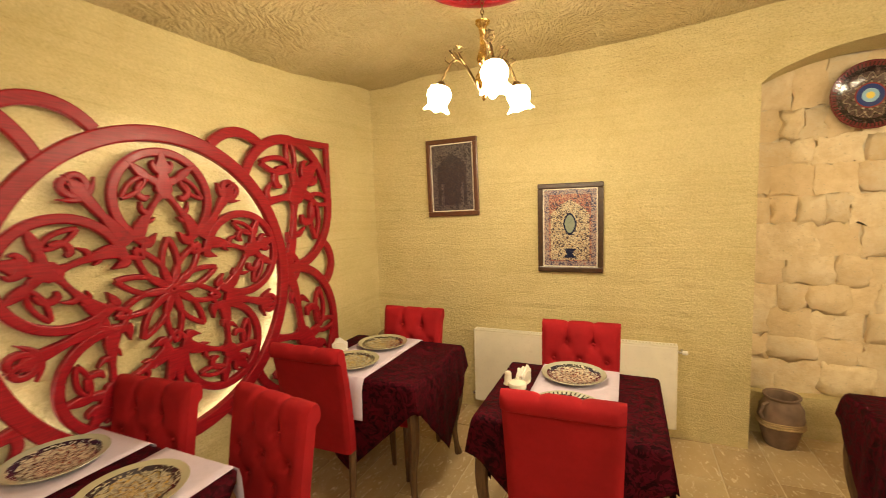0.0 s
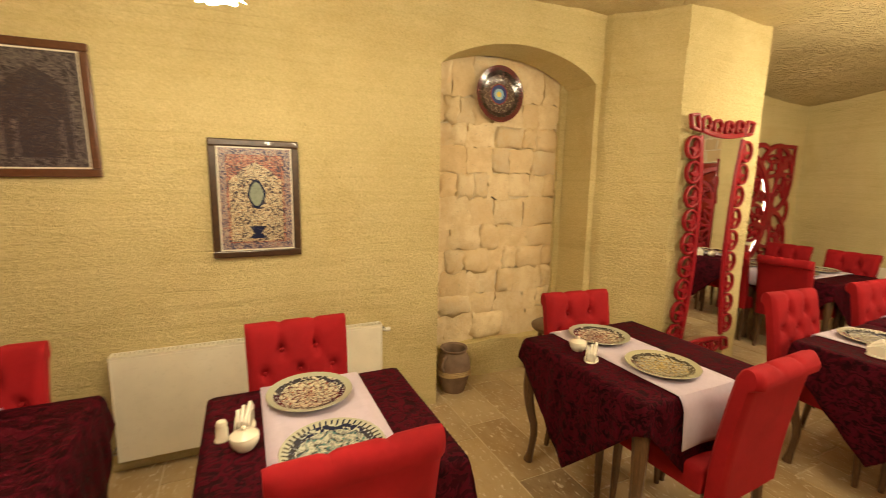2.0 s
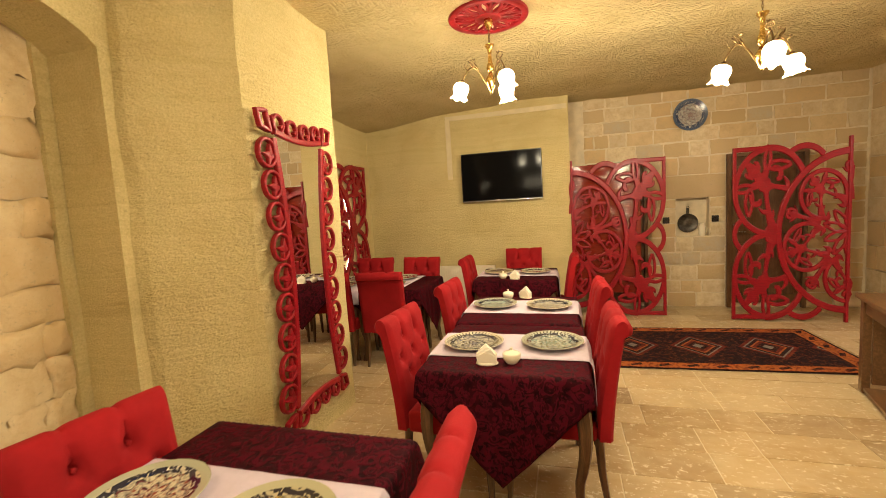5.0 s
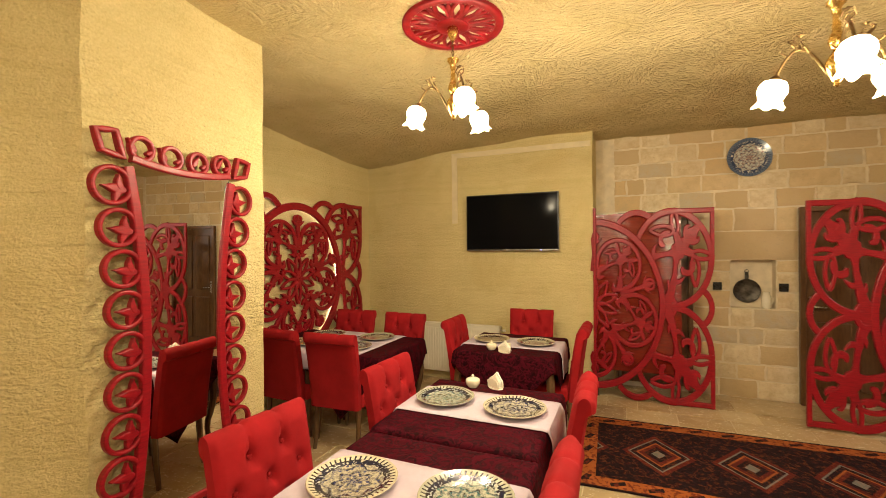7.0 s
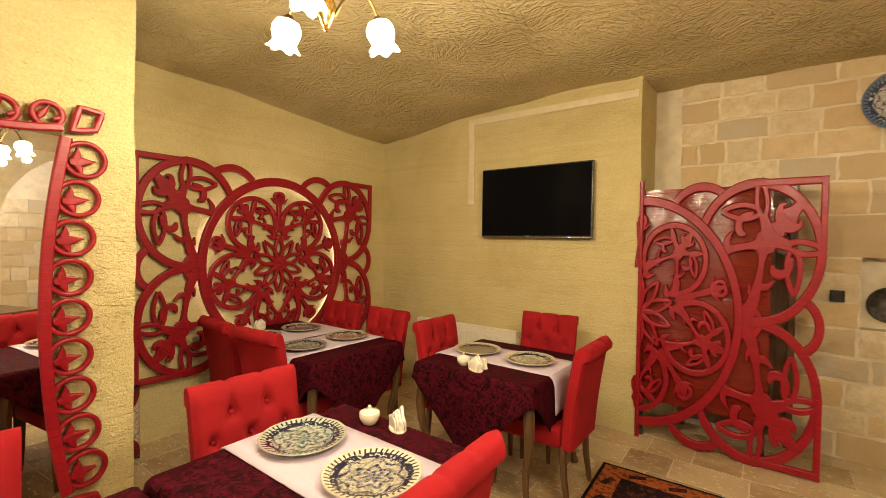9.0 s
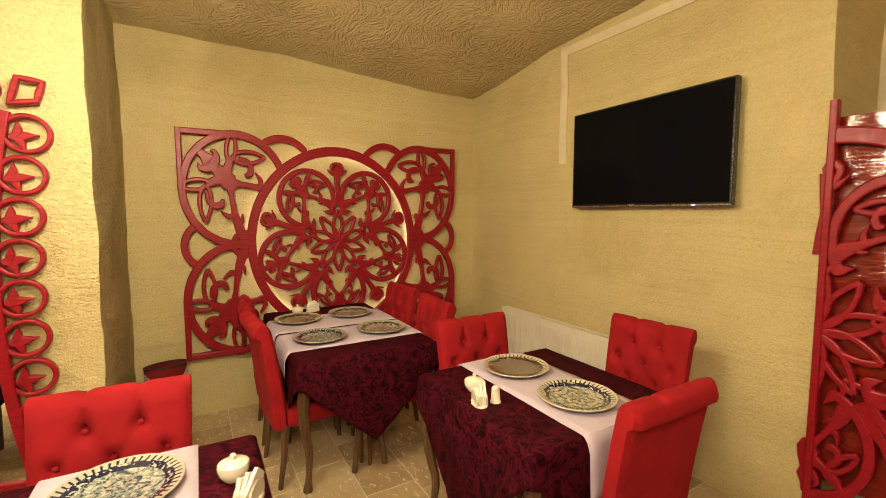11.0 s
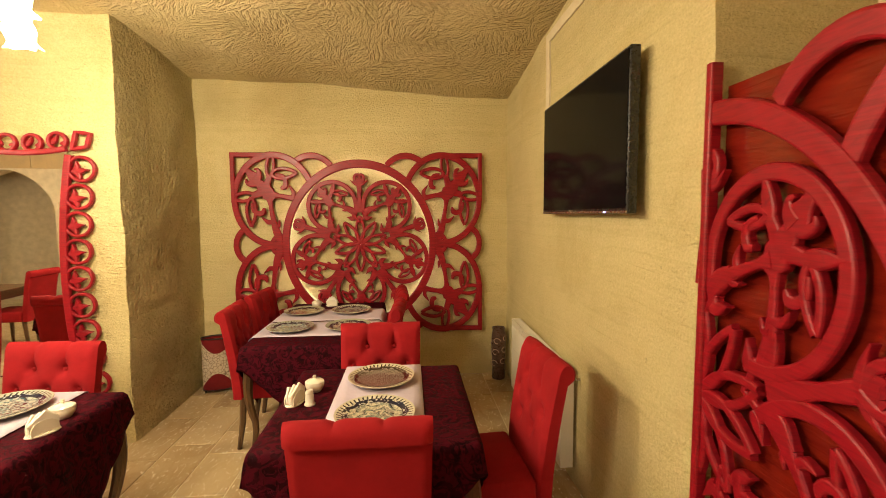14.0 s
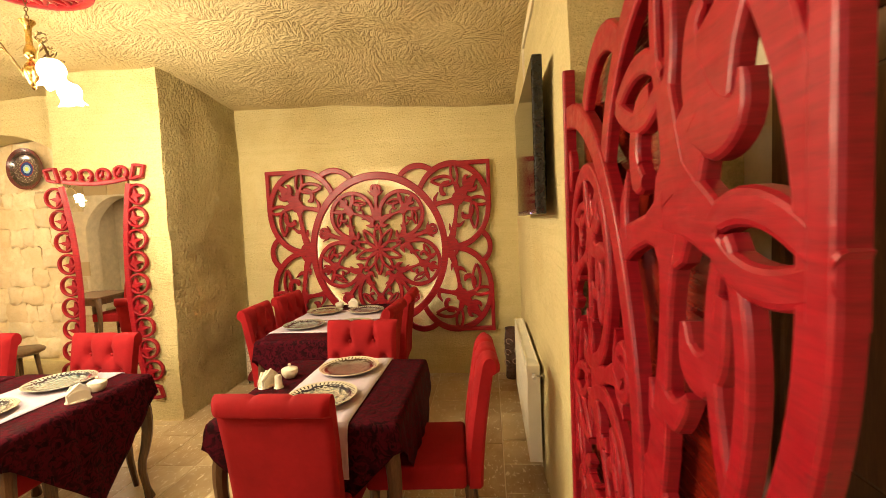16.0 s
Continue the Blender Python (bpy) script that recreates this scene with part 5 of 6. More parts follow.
# ---- wall things ----
def television():
    t = holder("television", pose(6.84, 2.46, 1.607), "black flat television on a wall bracket", "television")
    part("case", cuboid(-0.128, -0.085, -0.505, 0.590, 0, 0.665, 0.006, 2), M_BLACK, t)
    part("bulge", cuboid(-0.085, -0.060, -0.36, 0.36, 0.06, 0.46, 0.01, 2), M_BLACK, t)
    part("screen", cuboid(-0.1305, -0.127, -0.493, 0.578, 0.022, 0.653), M_SCREEN, t, "switched-off glossy screen")
    part("chin_strip", cuboid(-0.1315, -0.127, -0.503, 0.588, 0.003, 0.012), M_STEEL, t)
    part("badge", cuboid(-0.1312, -0.1305, 0.07, 0.12, 0.013, 0.020), M_STEEL, t)
    part("standby_light", cuboid(-0.1325, -0.1310, -0.32, -0.30, 0.004, 0.010), M_BLUE_LED, t, "small blue standby light")
    for yy in (-0.2, 0.2):
        part("bracket", cuboid(-0.060, -0.048, yy - 0.02, yy + 0.02, 0.12, 0.42), M_IRON, t)


television()


def radiator(m, length, ribs_on_front=True):
    """Steel panel radiator, its back to local +y, standing z 0 to 0.6."""
    r = holder("radiator", m, "cream enamelled steel panel radiator on the wall", "radiator", "radiators")
    h = length / 2
    part("panel", cuboid(-h, h, -0.095, -0.080, 0.0, 0.585, 0.004, 2), M_RADIATOR, r)
    part("rear_panel", cuboid(-h, h, -0.035, -0.022, 0.0, 0.585, 0.004, 2), M_RADIATOR, r)
    n = int(length / 0.0333)
    rib = finish(cuboid(-0.0105, 0.0105, -0.1, -0.094, 0.04, 0.545, 0.004, 1), "rib", M_RADIATOR)
    for i in range(n if ribs_on_front else 0):
        ob = new("rib", rib)
        ob.parent = r
        ob.location.x = -h + length * (i + 0.5) / n
    bm = bmesh.new()
    box(bm, -h, h, -0.0965, -0.086, 0.586, 0.600)
    box(bm, -h, h, -0.034, -0.022, 0.586, 0.600)
    k = int(length / 0.022)
    for i in range(k + 1):
        x = -h + 0.003 + (length - 0.006) * i / k
        box(bm, x - 0.003, x + 0.003, -0.086, -0.034, 0.590, 0.598)
    part("top_grille", bm, M_RADIATOR, r)
    for s in (-1, 1):
        part("side_cover", cuboid(s * h - 0.004, s * h + 0.004, -0.098, -0.021, 0.004, 0.602, 0.002), M_RADIATOR, r)
    part("valve", tube([(h + 0.003, -0.06, 0.55), (h + 0.03, -0.06, 0.55), (h + 0.036, -0.05, 0.55), (h + 0.036, 0.0, 0.55)], 0.008, 8), M_STEEL, r, smooth=True)
    part("valve_knob", lathe([(0, 0), (0.014, 0), (0.016, 0.02), (0.012, 0.034), (0, 0.035)], 14), M_WHITE, r, m=pose(h + 0.034, -0.06, 0.55, 0, 90, 0))
    part("valve", tube([(-h - 0.003, -0.06, 0.04), (-h - 0.03, -0.06, 0.04), (-h - 0.034, -0.05, 0.04), (-h - 0.034, 0.0, 0.04)], 0.008, 8), M_STEEL, r, smooth=True)
    for x in (-h * 0.6, h * 0.6):
        part("bracket", cuboid(x - 0.015, x + 0.015, -0.022, 0.004, 0.1, 0.5), M_RADIATOR, r)


radiator(pose(-0.11, 3.83, 0.10), 1.47, False)
radiator(pose(6.80, 3.255, 0.11, 0, 0, -90), 1.22)


def ornament_material(name, ground, ink, accent):
    m, nt, p = start_material(name)
    v = coords(nt, world_space=False)
    n = noise_node(nt, v, 34, 2, 0.5, 1.8)
    col = ramp_node(nt, n, [(0.0, ink), (0.40, ink), (0.44, ground), (0.50, accent), (0.54, ground), (0.60, ink)], True)
    plug(nt, p.inputs["Base Color"], col)
    p.inputs["Roughness"].default_value = 0.3
    bump_node(nt, p, n, 0.4, 0.002)
    return m


def picture(x, z, w, h, frame_mat, ground, field, border, dark, label, turn=0.0):
    p = holder("framed_picture", pose(x, 3.83, z, 0, turn, 0), label, "picture", "framed tile pictures")
    b = 0.040
    for nm, x0, x1, z0, z1 in (("frame", -w / 2, w / 2, -h / 2, -h / 2 + b), ("frame", -w / 2, w / 2, h / 2 - b, h / 2), ("frame", -w / 2, -w / 2 + b, -h / 2 + b, h / 2 - b), ("frame", w / 2 - b, w / 2, -h / 2 + b, h / 2 - b)):
        part(nm, cuboid(x0, x1, -0.034, -0.002, z0, z1, 0.007, 2), frame_mat, p)
    iw, ih = w / 2 - b, h / 2 - b
    part("slip", cuboid(-iw, iw, -0.020, -0.004, -ih, ih), M_CERAMIC, p)
    part("border", cuboid(-iw + 0.008, iw - 0.008, -0.022, -0.0195, -ih + 0.008, ih - 0.008), border, p)
    iw, ih = iw - 0.045, ih - 0.045
    part("spandrel", cuboid(-iw, iw, -0.0245, -0.0215, -ih, ih), field, p)
    outline = [(-iw * 0.92, -ih * 0.97)] + [(iw * 0.92 * (-1 + 2 * k / 16), ih * (0.42 + 0.42 * (1 - abs(-1 + 2 * k / 16) ** 1.3))) for k in range(17)] + [(iw * 0.92, -ih * 0.97)]
    part("arched_field", prism(outline, -0.027, -0.024), ground, p)
    if not dark:
        for nm, rx, rz, dep, mat in (("medallion", 0.050, 0.085, 0.0290, M_NAVY), ("medallion", 0.038, 0.068, 0.0305, M_SAGE)):
            part(nm, prism([(rx * math.cos(a) * (1 - 0.25 * abs(math.sin(a))), 0.03 + rz * math.sin(a)) for a in [2 * math.pi * k / 24 for k in range(24)]], -dep, -0.0265), mat, p)
        part("foot_vase", prism([(-0.05, -ih * 0.9), (0.05, -ih * 0.9), (0.02, -ih * 0.78), (0.045, -ih * 0.62), (-0.045, -ih * 0.62), (-0.02, -ih * 0.78)], -0.029, -0.0265), M_NAVY, p)
    else:
        for s in (-1, 1):
            part("column", prism([(s * iw * 0.62 - 0.012, -ih * 0.95), (s * iw * 0.62 + 0.012, -ih * 0.95), (s * iw * 0.62 + 0.008, -ih * 0.2), (s * iw * 0.62 - 0.008, -ih * 0.2)], -0.029, -0.0265), border, p)


M_NAVY = simple("navy_glaze", NAVY, 0.25)
M_SAGE = simple("sage_glaze", SAGE, 0.3)
O_LIGHT = ornament_material("ornament_light", (0.60, 0.53, 0.36), (0.05, 0.03, 0.035), (0.30, 0.16, 0.08))
O_RED = ornament_material("ornament_red", (0.34, 0.09, 0.06), (0.05, 0.03, 0.05), (0.45, 0.33, 0.22))
O_EDGE = ornament_material("ornament_edge", (0.40, 0.33, 0.28), (0.05, 0.04, 0.09), (0.25, 0.10, 0.09))
O_DARK = ornament_material("ornament_dark", (0.020, 0.018, 0.035), (0.045, 0.028, 0.03), (0.10, 0.075, 0.06))
O_DARK2 = ornament_material("ornament_grey", (0.10, 0.085, 0.085), (0.03, 0.02, 0.025), (0.17, 0.14, 0.12))
picture(-1.035, 1.945, 0.45, 0.635, M_FRAME_RED, O_DARK, O_DARK2, O_DARK2, True, "framed dark blue ceramic tile picture with an arch", -1.0)
picture(-0.096, 1.520, 0.475, 0.67, M_FRAME, O_LIGHT, O_RED, O_EDGE, False, "framed cream and red ceramic tile picture with a medallion", 0.0)


def wall_plate(m, radius, material, label):
    k = radius / R_PLATE
    ob = new("wall_plate", finish(lathe([(r * k, z * k) for r, z in PLATE_PROFILE], 56), "wall_plate", material, True, 60))
    ob.matrix_basis = m
    tagged(ob, label, "wall plate")
    part("hanger", tube([(0, -radius * 0.5, -0.004), (0, 0, -0.012), (0, radius * 0.5, -0.004)], 0.003, 5), M_STEEL, ob)


wall_plate(pose(1.725, 4.165, 2.335, 90), 0.215, glazed("glaze_eye", 0.215, (0.10, 0.06, 0.05), (0.02, 0.012, 0.012), (0.35, 0.28, 0.2), 14, rim=(0.12, 0.02, 0.02), rim_stripes=60, eye=True), "dark red and blue painted plate hung in the niche")
wall_plate(pose(7.318, 0.05, 2.59, 0, -90, 0), 0.205, glazed("glaze_ice", 0.205, (0.50, 0.50, 0.46), (0.03, 0.05, 0.11), (0.24, 0.09, 0.07), 9, rim=(0.10, 0.14, 0.22)), "blue and white painted plate hung on the stone wall")


# ---- clay pot, bin, vase, stools ----
pot = holder("clay_pot", pose(1.285, 3.98, 0.0) @ Matrix.Scale(0.90, 4), "brown clay pot bound with straw rope", "pot")
part("body", lathe([(0, 0), (0.095, 0), (0.105, 0.02), (0.135, 0.13), (0.150, 0.22), (0.140, 0.30), (0.112, 0.35), (0.108, 0.365), (0.122, 0.385), (0.120, 0.395), (0.100, 0.385), (0.095, 0.35), (0.12, 0.25), (0.10, 0.06), (0, 0.05)], 36), M_CLAY, pot, smooth=True)
bm = bmesh.new()
for k in range(3):
    tube([((0.150 - 0.003 * k) * math.cos(a), (0.150 - 0.003 * k) * math.sin(a), 0.175 + 0.016 * k + 0.006 * math.sin(3 * a)) for a in [2 * math.pi * i / 36 for i in range(37)]], 0.0085, 6, bm)
part("rope", bm, M_ROPE, pot, smooth=True)
part("handle", tube([(-0.10, -0.06, 0.34), (-0.135, -0.085, 0.33), (-0.155, -0.09, 0.27), (-0.13, -0.075, 0.22)], 0.012, 8), M_CLAY, pot, smooth=True)

bin_ = holder("waste_bin", pose(4.06, 4.30, 0.0, 0, 0, 16), "oval metal bin with red velvet and pebbled silver bands", "bin")
W, D = 0.132, 0.072


def oval_band(z0, z1, sag0, sag1, grow, mat, nm):
    bm = bmesh.new()
    n = 44
    rows = []
    for zz, sag in ((z0, sag0), (z1, sag1)):
        for g in (grow, grow - 0.006):
            rows.append([bm.verts.new(((W + g) * math.cos(a), (D + g) * math.sin(a), zz - sag * math.cos(2 * a - math.pi) * 0.5)) for a in [2 * math.pi * i / n for i in range(n)]])
    o0, i0, o1, i1 = rows
    for i in range(n):
        j = (i + 1) % n
        bm.faces.new((o0[i], o0[j], o1[j], o1[i]))
        bm.faces.new((i0[i], i1[i], i1[j], i0[j]))
        bm.faces.new((o1[i], o1[j], i1[j], i1[i]))
        bm.faces.new((o0[i], i0[i], i0[j], o0[j]))
    part(nm, bm, mat, bin_, smooth=True)


M_PEBBLE = mosaic("pebbled_silver", (0.62, 0.52, 0.38), (0.16, 0.10, 0.065), 36)
M_SASH = fabric("red_velvet_sash", (0.16, 0.010, 0.012), sheen=0.1)
oval_band(0.03, 0.115, 0.0, -0.13, 0.0, M_SASH, "lower_band")
oval_band(0.115, 0.42, -0.13, 0.11, 0.0008, M_PEBBLE, "pebbled_band")
oval_band(0.42, 0.495, 0.11, 0.0, 0.0, M_SASH, "upper_band")
oval_band(0.495, 0.507, 0, 0, 0.004, M_IRON, "rim")
oval_band(0.022, 0.030, 0, 0, 0.004, M_IRON, "foot_ring")
for a in (30, 150, 210, 330):
    part("foot", lathe([(0, 0), (0.010, 0), (0.008, 0.024), (0, 0.024)], 10), M_IRON, bin_, m=Matrix.Translation((W * math.cos(radians(a)) * 0.95, D * math.sin(radians(a)) * 0.95, 0)))
part("floor_plate", lathe([(0, 0.024), (0.118, 0.024), (0.118, 0.03), (0, 0.03)], 32, squash=0.54), M_IRON, bin_)

vase = holder("tall_vase", pose(6.69, 4.36, 0), "tall brown vase with raised pale scroll flowers", "vase")
part("body", lathe([(0, 0), (0.062, 0), (0.066, 0.02), (0.060, 0.10), (0.066, 0.24), (0.072, 0.36), (0.066, 0.44), (0.058, 0.48), (0.064, 0.505), (0.056, 0.50), (0.05, 0.44), (0, 0.42)], 32), simple("vase_brown", (0.085, 0.045, 0.035), 0.3, vary=0.4, scale=20), vase, smooth=True)
bm = bmesh.new()
for k in range(16):
    a0, z0 = 1.3 * k, 0.10 + 0.022 * k
    tube([((0.068 + 0.006) * math.cos(a0 + 0.45 * math.cos(t)), (0.068 + 0.006) * math.sin(a0 + 0.45 * math.cos(t)), z0 + 0.026 * math.sin(t)) for t in [0.45 * i for i in range(12)]], 0.004, 5, bm)
part("scroll_relief", bm, simple("vase_cream", (0.42, 0.30, 0.22), 0.4, vary=0.3), vase, "raised pale scrolls")


def stool(x, y, z):
    s = holder("wooden_stool", pose(x, y, 0), "round dark wooden stool behind the chair", "stool", "round stools")
    part("top", lathe([(0, z), (0.19, z), (0.205, z - 0.012), (0.20, z - 0.035), (0.17, z - 0.05), (0, z - 0.05)], 32), M_LEG, s, smooth=True)
    for a in (45, 135, 225, 315):
        c, q = math.cos(radians(a)), math.sin(radians(a))
        part("leg", tube([(0.13 * c, 0.13 * q, z - 0.05), (0.15 * c, 0.15 * q, z * 0.5), (0.155 * c, 0.155 * q, 0)], [0.02, 0.018, 0.014], 8), M_LEG, s, smooth=True)


stool(-1.42, 3.56, 0.68)
stool(2.02, 3.64, 0.56)


# ---- rugs ----
def rug(x, y, hx, hy, turn, mat, label):
    r = holder("rug", pose(x, y, 0.003, 0, 0, turn), label, "rug", "woven rugs")
    bm = bmesh.new()
    nx, ny = 30, 60
    g = [[bm.verts.new((-hx + 2 * hx * i / nx + 0.004 * noise.noise(Vector((i * 0.4, j * 0.3, turn))), -hy + 2 * hy * j / ny, 0.009 + 0.002 * noise.noise(Vector((i * 0.3, j * 0.3, 2.0))))) for j in range(ny + 1)] for i in range(nx + 1)]
    for i in range(nx):
        for j in range(ny):
            bm.faces.new((g[i][j], g[i + 1][j], g[i + 1][j + 1], g[i][j + 1]))
    ob = part("weave", bm, mat, r, smooth=True)
    so = ob.modifiers.new("thick", "SOLIDIFY")
    so.thickness, so.offset = 0.007, -1.0
    bm = bmesh.new()
    for s in (-1, 1):
        for k in range(int(hx * 2 / 0.02)):
            px = -hx + 0.01 + 0.02 * k
            tube([(px, s * hy, 0.005), (px + random.uniform(-0.008, 0.008), s * (hy + 0.04), 0.003)], 0.0025, 4, bm)
    tagged(part("fringe", bm, M_ROPE, r), kind="stuff")


rug(5.56, 0.42, 0.65, 1.22, 2, kilim("kilim_dark", (0.014, 0.007, 0.009), (0.12, 0.018, 0.012), (0.34, 0.10, 0.025), (0.20, 0.20, 0.17), 0.65, 1.22), "dark woven rug with hexagon medallions and an orange border")
rug(2.42, 0.78, 0.50, 0.92, 2, kilim("kilim_red", (0.050, 0.012, 0.012), (0.16, 0.024, 0.018), (0.26, 0.10, 0.04), (0.12, 0.07, 0.06), 0.50, 0.92), "red woven rug with small figures on the tiles")


# ---- stone wall doors, niche and switches ----
def plank_door(name, y0, y1):
    d = tagged(new(name), "old varnished wooden door with panels, closed", "door", kind="structure")
    d.matrix_basis = pose(7.325, (y0 + y1) / 2, 0.06)
    h = (y1 - y0) / 2
    part("leaf", cuboid(-0.004, 0.012, -h + 0.05, h - 0.05, 0.0, 1.93), M_DOOR, d)
    for nm, a, b, z0, z1 in (("door_frame", -h, -h + 0.05, -0.06, 1.98), ("door_frame", h - 0.05, h, -0.06, 1.98), ("door_frame", -h + 0.05, h - 0.05, 1.93, 1.98)):
        part(nm, cuboid(-0.045, 0.012, a, b, z0, z1, 0.006), M_DOOR, d)
    for k in range(2):
        a, b = (-h + 0.12, -0.03) if k == 0 else (0.03, h - 0.12)
        for z0, z1 in ((0.12, 0.80), (0.92, 1.82)):
            part("panel", cuboid(-0.018, -0.003, a, b, z0, z1, 0.012, 2), M_DOOR, d)
    part("door_handle", tube([(-0.004, h - 0.10, 0.96), (-0.05, h - 0.10, 0.96), (-0.055, h - 0.11, 0.96), (-0.055, h - 0.21, 0.955)], 0.008, 8), M_STEEL, d, "steel lever handle", True)
    part("handle_plate", cuboid(-0.010, -0.004, h - 0.12, h - 0.08, 0.86, 1.06, 0.003), M_STEEL, d)


plank_door("door_1", 0.58, 1.36)
plank_door("door_2", -1.28, -0.38)

for y in (0.345, -0.25):
    s = holder("light_switch", pose(7.318, y, 1.205), "small dark square light switch on the stone", "switch", "light switches")
    part("plate", cuboid(-0.010, 0.004, -0.042, 0.042, -0.042, 0.042, 0.004), M_BLACK, s)
    part("rocker", cuboid(-0.014, -0.010, -0.026, 0.026, -0.026, 0.026, 0.002), M_BLACK, s)

pan = holder("hanging_pan", pose(7.472, 0.045, 1.15, 0, -90, 0), "old dark beaten metal pan hung in the wall niche", "pan")
part("dish", lathe([(0, 0.0), (0.09, 0.0), (0.125, 0.025), (0.130, 0.028), (0.126, 0.032), (0.09, 0.010), (0.03, 0.012), (0, 0.018)], 36), M_IRON, pan, smooth=True)
part("handle", cuboid(0.125, 0.21, -0.018, 0.018, 0.012, 0.024, 0.004, 2), M_IRON, pan)
part("ring", tube([(0.215 + 0.018 * math.cos(a), 0.018 * math.sin(a), 0.018) for a in [2 * math.pi * i / 16 for i in range(17)]], 0.0035, 6), M_IRON, pan)
jug = holder("small_jug", pose(7.41, -0.12, 0.97), "small pale ceramic jug standing in the wall niche", "jug")
part("body", lathe([(0, 0), (0.035, 0), (0.042, 0.03), (0.040, 0.12), (0.030, 0.16), (0.034, 0.175), (0, 0.17)], 24), M_CERAMIC, jug, smooth=True)
part("handle", tube([(0, -0.036, 0.13), (0, -0.062, 0.11), (0, -0.058, 0.06), (0, -0.040, 0.05)], 0.006, 7), M_CERAMIC, jug, smooth=True)


# ---- desk and the far room's things ----
desk = holder("wooden_desk", pose(4.04, -0.26, 0, 0, 0, -14) @ Matrix.Diagonal((1, 1, 0.95, 1)), "walnut desk with an open knee space", "desk")
part("top", cuboid(-0.03, 0.62, -1.30, 0.03, 0.755, 0.79, 0.006, 2), M_DESK, desk)
part("side_panel", cuboid(0.0, 0.60, -1.27, -1.22, 0.02, 0.755, 0.004), M_DESK, desk)
for a, b in ((0.0, 0.07), (0.53, 0.60)):
    part("leg", cuboid(a, b, -0.05, 0.0, 0.02, 0.755, 0.004), M_DESK, desk)
part("apron", cuboid(0.072, 0.528, -0.045, -0.01, 0.64, 0.755, 0.004), M_DESK, desk)
part("bottom_shelf", cuboid(0.072, 0.528, -1.218, -0.01, 0.03, 0.06, 0.004), M_DESK, desk)
part("back_panel", cuboid(0.50, 0.53, -1.22, -0.05, 0.10, 0.755), M_DESK, desk)
part("drawer", cuboid(0.01, 0.45, -1.215, -0.055, 0.62, 0.75, 0.004), M_DESK, desk)
for yy in (-0.35, -0.9):
    part("drawer_pull", lathe([(0, 0), (0.012, 0), (0.008, 0.012), (0.014, 0.024), (0, 0.03)], 14), M_BRASS_OLD, desk, m=pose(0.012, yy, 0.685, 0, -90, 0))
for yy in (-0.03, -1.245):
    for xx in (0.02, 0.57):
        part("foot", lathe([(0, 0), (0.014, 0), (0.018, 0.02), (0, 0.02)], 12), M_DESK, desk, m=Matrix.Translation((xx, yy, 0)))

radiator(pose(2.95, -4.5, 0.12, 0, 0, 180), 1.2)


# ---- stone pieces ----
def block_mesh(name, w, d, h, seed, ease_by, mat, bulge=0.0, rim_at=0.35):
    """One dressed stone, front along -x of the wall frame: u along, v up, front at depth d."""
    rnd = random.Random(seed)
    bm = bmesh.new()
    front = []
    n = 4
    for i in range(n + 1):
        row = []
        for j in range(n + 1):
            u, v = -w / 2 + w * i / n, -h / 2 + h * j / n
            rim = i in (0, n) or j in (0, n)
            j1, j2 = rnd.uniform(-1, 1) * ease_by * 0.6, rnd.uniform(-1, 1) * ease_by * 0.6
            z = d * (rim_at if rim else 1.0) + (0 if rim else rnd.uniform(-1, 1) * 0.25 * d + bulge * d)
            if not rim:
                u *= 1.0 + 0.32 * (1 if abs(i - 2) == 1 else 0)
                v *= 1.0 + 0.32 * (1 if abs(j - 2) == 1 else 0)
            row.append(bm.verts.new((u + j1, v + j2, z)))
        front.append(row)
    for i in range(n):
        for j in range(n):
            bm.faces.new((front[i][j], front[i + 1][j], front[i + 1][j + 1], front[i][j + 1]))
    ring = [front[i][0] for i in range(n)] + [front[n][j] for j in range(n)] + [front[i][n] for i in range(n, 0, -1)] + [front[0][j] for j in range(n, 0, -1)]
    back = [bm.verts.new((v.co.x, v.co.y, -0.03)) for v in ring]
    for k in range(len(ring)):
        bm.faces.new((ring[k], back[k], back[(k + 1) % len(ring)], ring[(k + 1) % len(ring)]))
    return finish(bm, name, mat, True, 65)


def courses(u0, u1, v0, v1, hmin, hmax, wmin, wmax, seed):
    rnd = random.Random(seed)
    out = []
    v = v0
    while v < v1 - 0.05:
        h = min(rnd.uniform(hmin, hmax), v1 - v)
        if v1 - v - h < 0.08:
            h = v1 - v
        u = u0
        while u < u1 - 0.02:
            w = rnd.uniform(wmin, wmax)
            if u1 - u - w < wmin * 0.5:
                w = u1 - u
            out.append((u + w / 2, v + h / 2, w, h))
            u += w
        v += h
    return out


wall_of = {o.name: o for o in scene.objects if o.parent is None}
# rough stones at the back of the niche
for k, (u, v, w, h) in enumerate(courses(1.04, 2.36, 0.30, 2.62, 0.17, 0.27, 0.13, 0.30, 5)):
    ob = new("stone", block_mesh("stone", w + 0.012, 0.022, h + 0.008, k, 0.036, M_ROUGH, random.Random(k).uniform(-0.5, 0.9), random.Random(k + 7).uniform(0.45, 0.95)))
    ob.parent = wall_of["wall_niche"]
    ob.matrix_basis = pose(u, 4.222 - random.Random(k + 3).uniform(0, 0.007), v, 90, random.Random(k).uniform(-3, 3), 0)
# dressed stones of the east wall, leaving the doors and the small niche free
free = [(0.58, 1.36, 0.0, 2.05), (-1.28, -0.38, 0.0, 2.05), (-0.19, 0.215, 0.97, 1.49)]


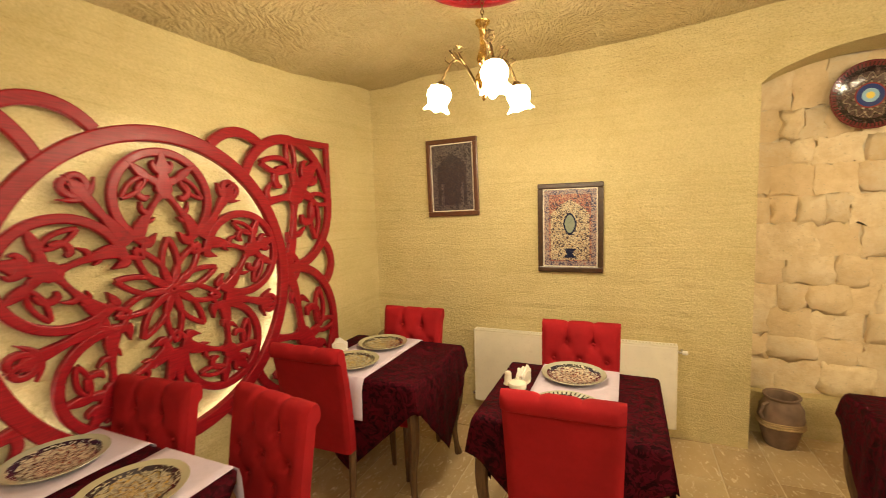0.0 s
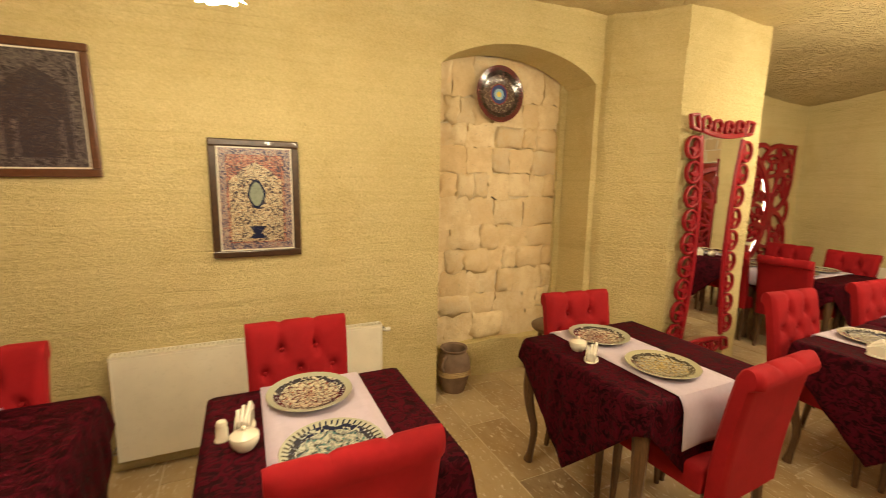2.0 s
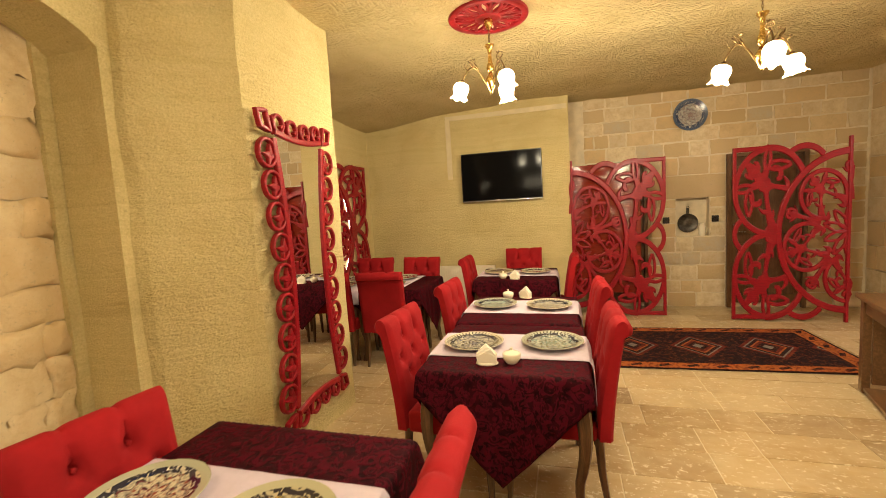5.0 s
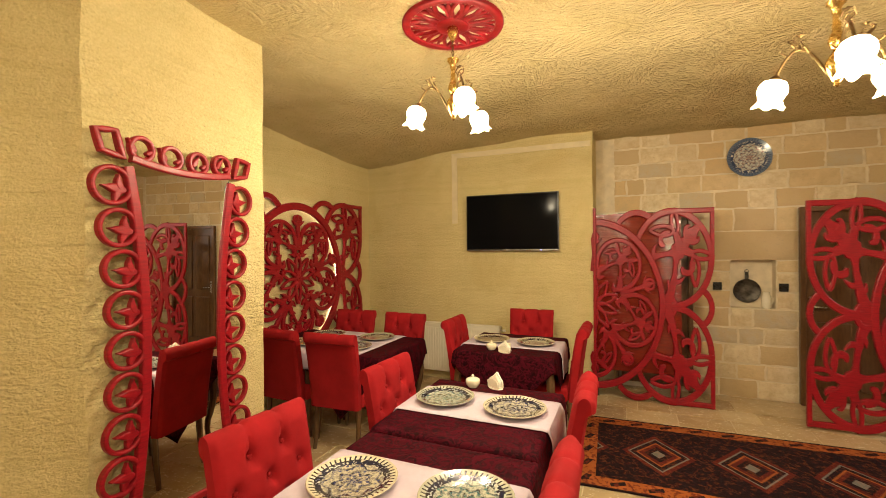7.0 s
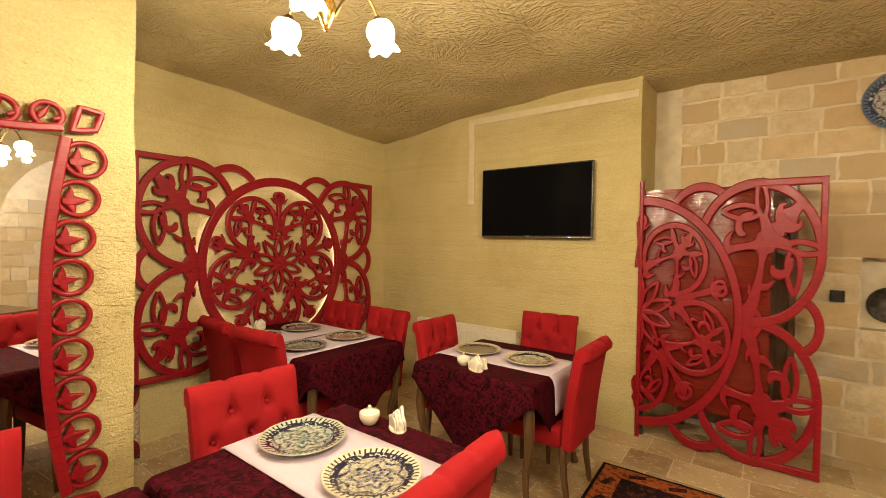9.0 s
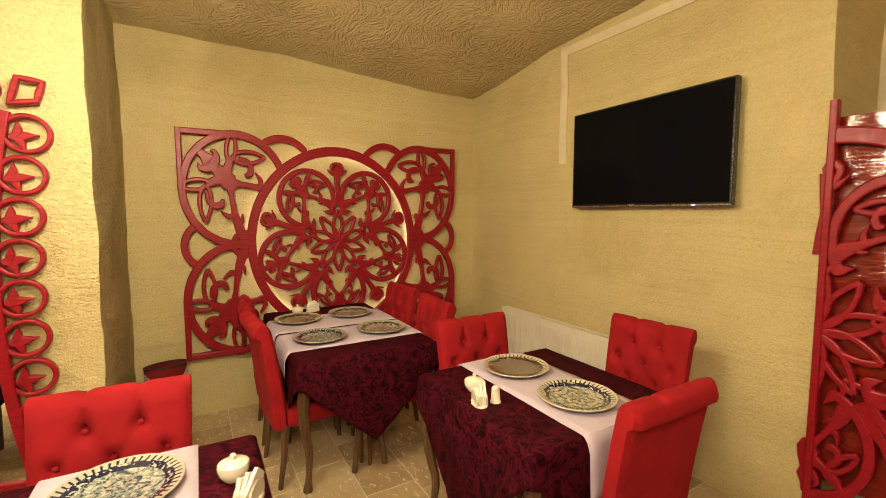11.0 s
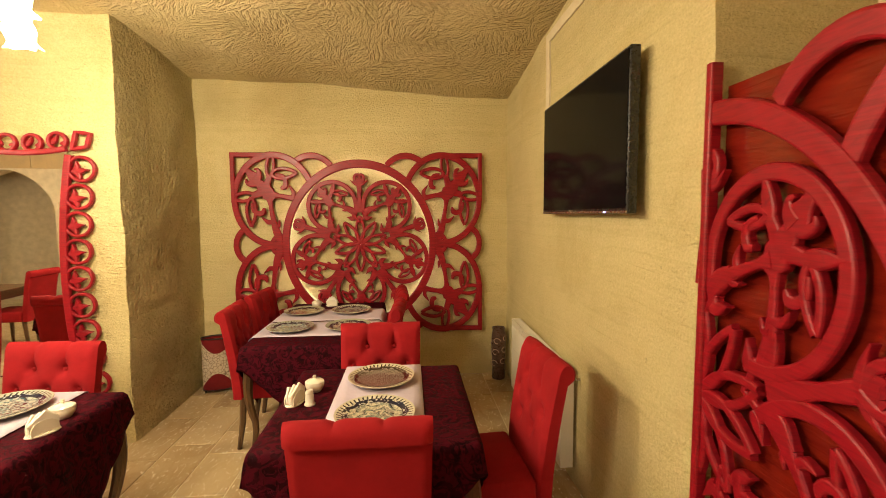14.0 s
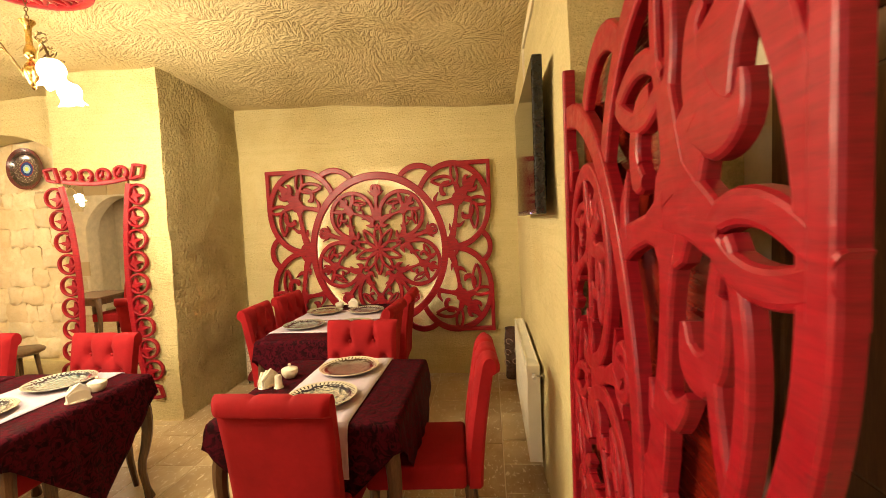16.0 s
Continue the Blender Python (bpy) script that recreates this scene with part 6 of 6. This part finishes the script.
zones = [(-1.9, 1.40, 2.05, 3.05, 11), (-0.38, 0.58, 0.0, 0.97, 12), (0.215, 0.58, 0.97, 1.49, 13), (-0.38, -0.19, 0.97, 1.49, 14), (-0.38, 0.58, 1.80, 2.05, 15), (-1.9, -1.28, 0.0, 2.05, 16), (1.36, 1.42, 0.0, 2.05, 17)]
k = 100
for u0, u1, v0, v1, seed in zones:
    for u, v, w, h in courses(u0, u1, v0, v1, 0.17, 0.23, min(0.19, (u1 - u0) * 0.7), min(0.44, u1 - u0), seed):
        k += 1
        ob = new("stone", block_mesh("stone", w - 0.022, 0.012, h - 0.020, k, 0.011, M_STONE, 0.0, random.Random(k).uniform(0.2, 0.7)))
        ob.parent = wall_of["wall_stone"]
        ob.matrix_basis = pose(7.342, u, v, 90, 0, -90)
ob = new("lintel", block_mesh("lintel", 0.95, 0.018, 0.30, 99, 0.005, M_STONE))
ob.parent = wall_of["wall_stone"]
ob.matrix_basis = pose(7.342, 0.10, 1.645, 90, 0, -90)
# stones seen only by way of the mirror: joined
bm = bmesh.new()
rnd = random.Random(3)
for u, v, w, h in courses(-1.8, 7.3, 0.0, 3.0, 0.24, 0.32, 0.3, 0.62, 31):
    if u + w / 2 > ARCH_L + 0.02 and u - w / 2 < ARCH_R - 0.02 and v - h / 2 < 2.62:
        continue
    if u + w / 2 > DARK_L + 0.02 and u - w / 2 < DARK_R - 0.02 and v - h / 2 < 2.38:
        continue
    box(bm, u - w / 2 + 0.007, u + w / 2 - 0.007, -1.93, -1.905 + rnd.uniform(0, 0.008), v - h / 2 + 0.007, v + h / 2 - 0.007)
tagged(part("stonework", bm, M_STONE, wall_of["wall_south"]), kind="stuff")
bm = bmesh.new()
for u, v, w, h in courses(1.5, 7.2, 0.0, 2.2, 0.22, 0.28, 0.25, 0.55, 37):
    box(bm, u - w / 2 + 0.006, u + w / 2 - 0.006, -4.52, -4.49 + rnd.uniform(0, 0.006), v - h / 2 + 0.006, v + h / 2 - 0.006)
tagged(part("stonework", bm, M_STONE, wall_of["wall_far_room"]), kind="stuff")

# ---- floor tiles ----
floor = structure("floor", cuboid(-2.45, 7.6, -4.7, 4.9, -0.12, -0.004), M_GROUT, "travertine tiled floor with pale joints", "floor")
rnd = random.Random(8)
near, rest = [], []
x = -2.15
while x < 7.4:
    wx = 0.30
    y = -2.3 - rnd.uniform(0, 0.4)
    while y < 4.5:
        wy = rnd.choice((0.30, 0.45, 0.45, 0.60))
        if y + wy > 4.52:
            wy = 4.52 - y
        if wy > 0.05:
            tile = (x + wx / 2, y + wy / 2, wx, wy)
            (near if y > 0.35 and x > 0.2 else rest).append(tile)
        y += wy
    x += wx
near.sort(key=lambda q: abs(q[1] - 2.0) + 0.3 * abs(q[0] - 4.0))
rest += near[300:]
tile_mesh = {}
for cx, cy, w, l in near[:300]:
    key = round(l, 2)
    if key not in tile_mesh:
        tile_mesh[key] = finish(cuboid(-w / 2 + 0.0035, w / 2 - 0.0035, -l / 2 + 0.0035, l / 2 - 0.0035, -0.02, 0.0, 0.002), "tile", M_TILE)
    ob = new("tile", tile_mesh[key])
    ob.parent = floor
    ob.location = (cx, cy, rnd.uniform(-0.001, 0.0005))
verts, faces = [], []
for cx, cy, w, l in rest:
    b = len(verts)
    x0, x1, y0, y1 = cx - w / 2 + 0.0035, cx + w / 2 - 0.0035, cy - l / 2 + 0.0035, cy + l / 2 - 0.0035
    z = rnd.uniform(-0.001, 0.0005)
    verts += [(x0, y0, -0.02), (x1, y0, -0.02), (x1, y1, -0.02), (x0, y1, -0.02), (x0, y0, z), (x1, y0, z), (x1, y1, z), (x0, y1, z)]
    faces += [tuple(b + q for q in f) for f in ((4, 5, 6, 7), (0, 1, 5, 4), (1, 2, 6, 5), (2, 3, 7, 6), (3, 0, 4, 7))]
me = bpy.data.meshes.new("tiles")
me.from_pydata(verts, [], faces)
me.materials.append(M_TILE)
ob = new("tiles", me)
ob.parent = floor
tagged(ob, kind="stuff")
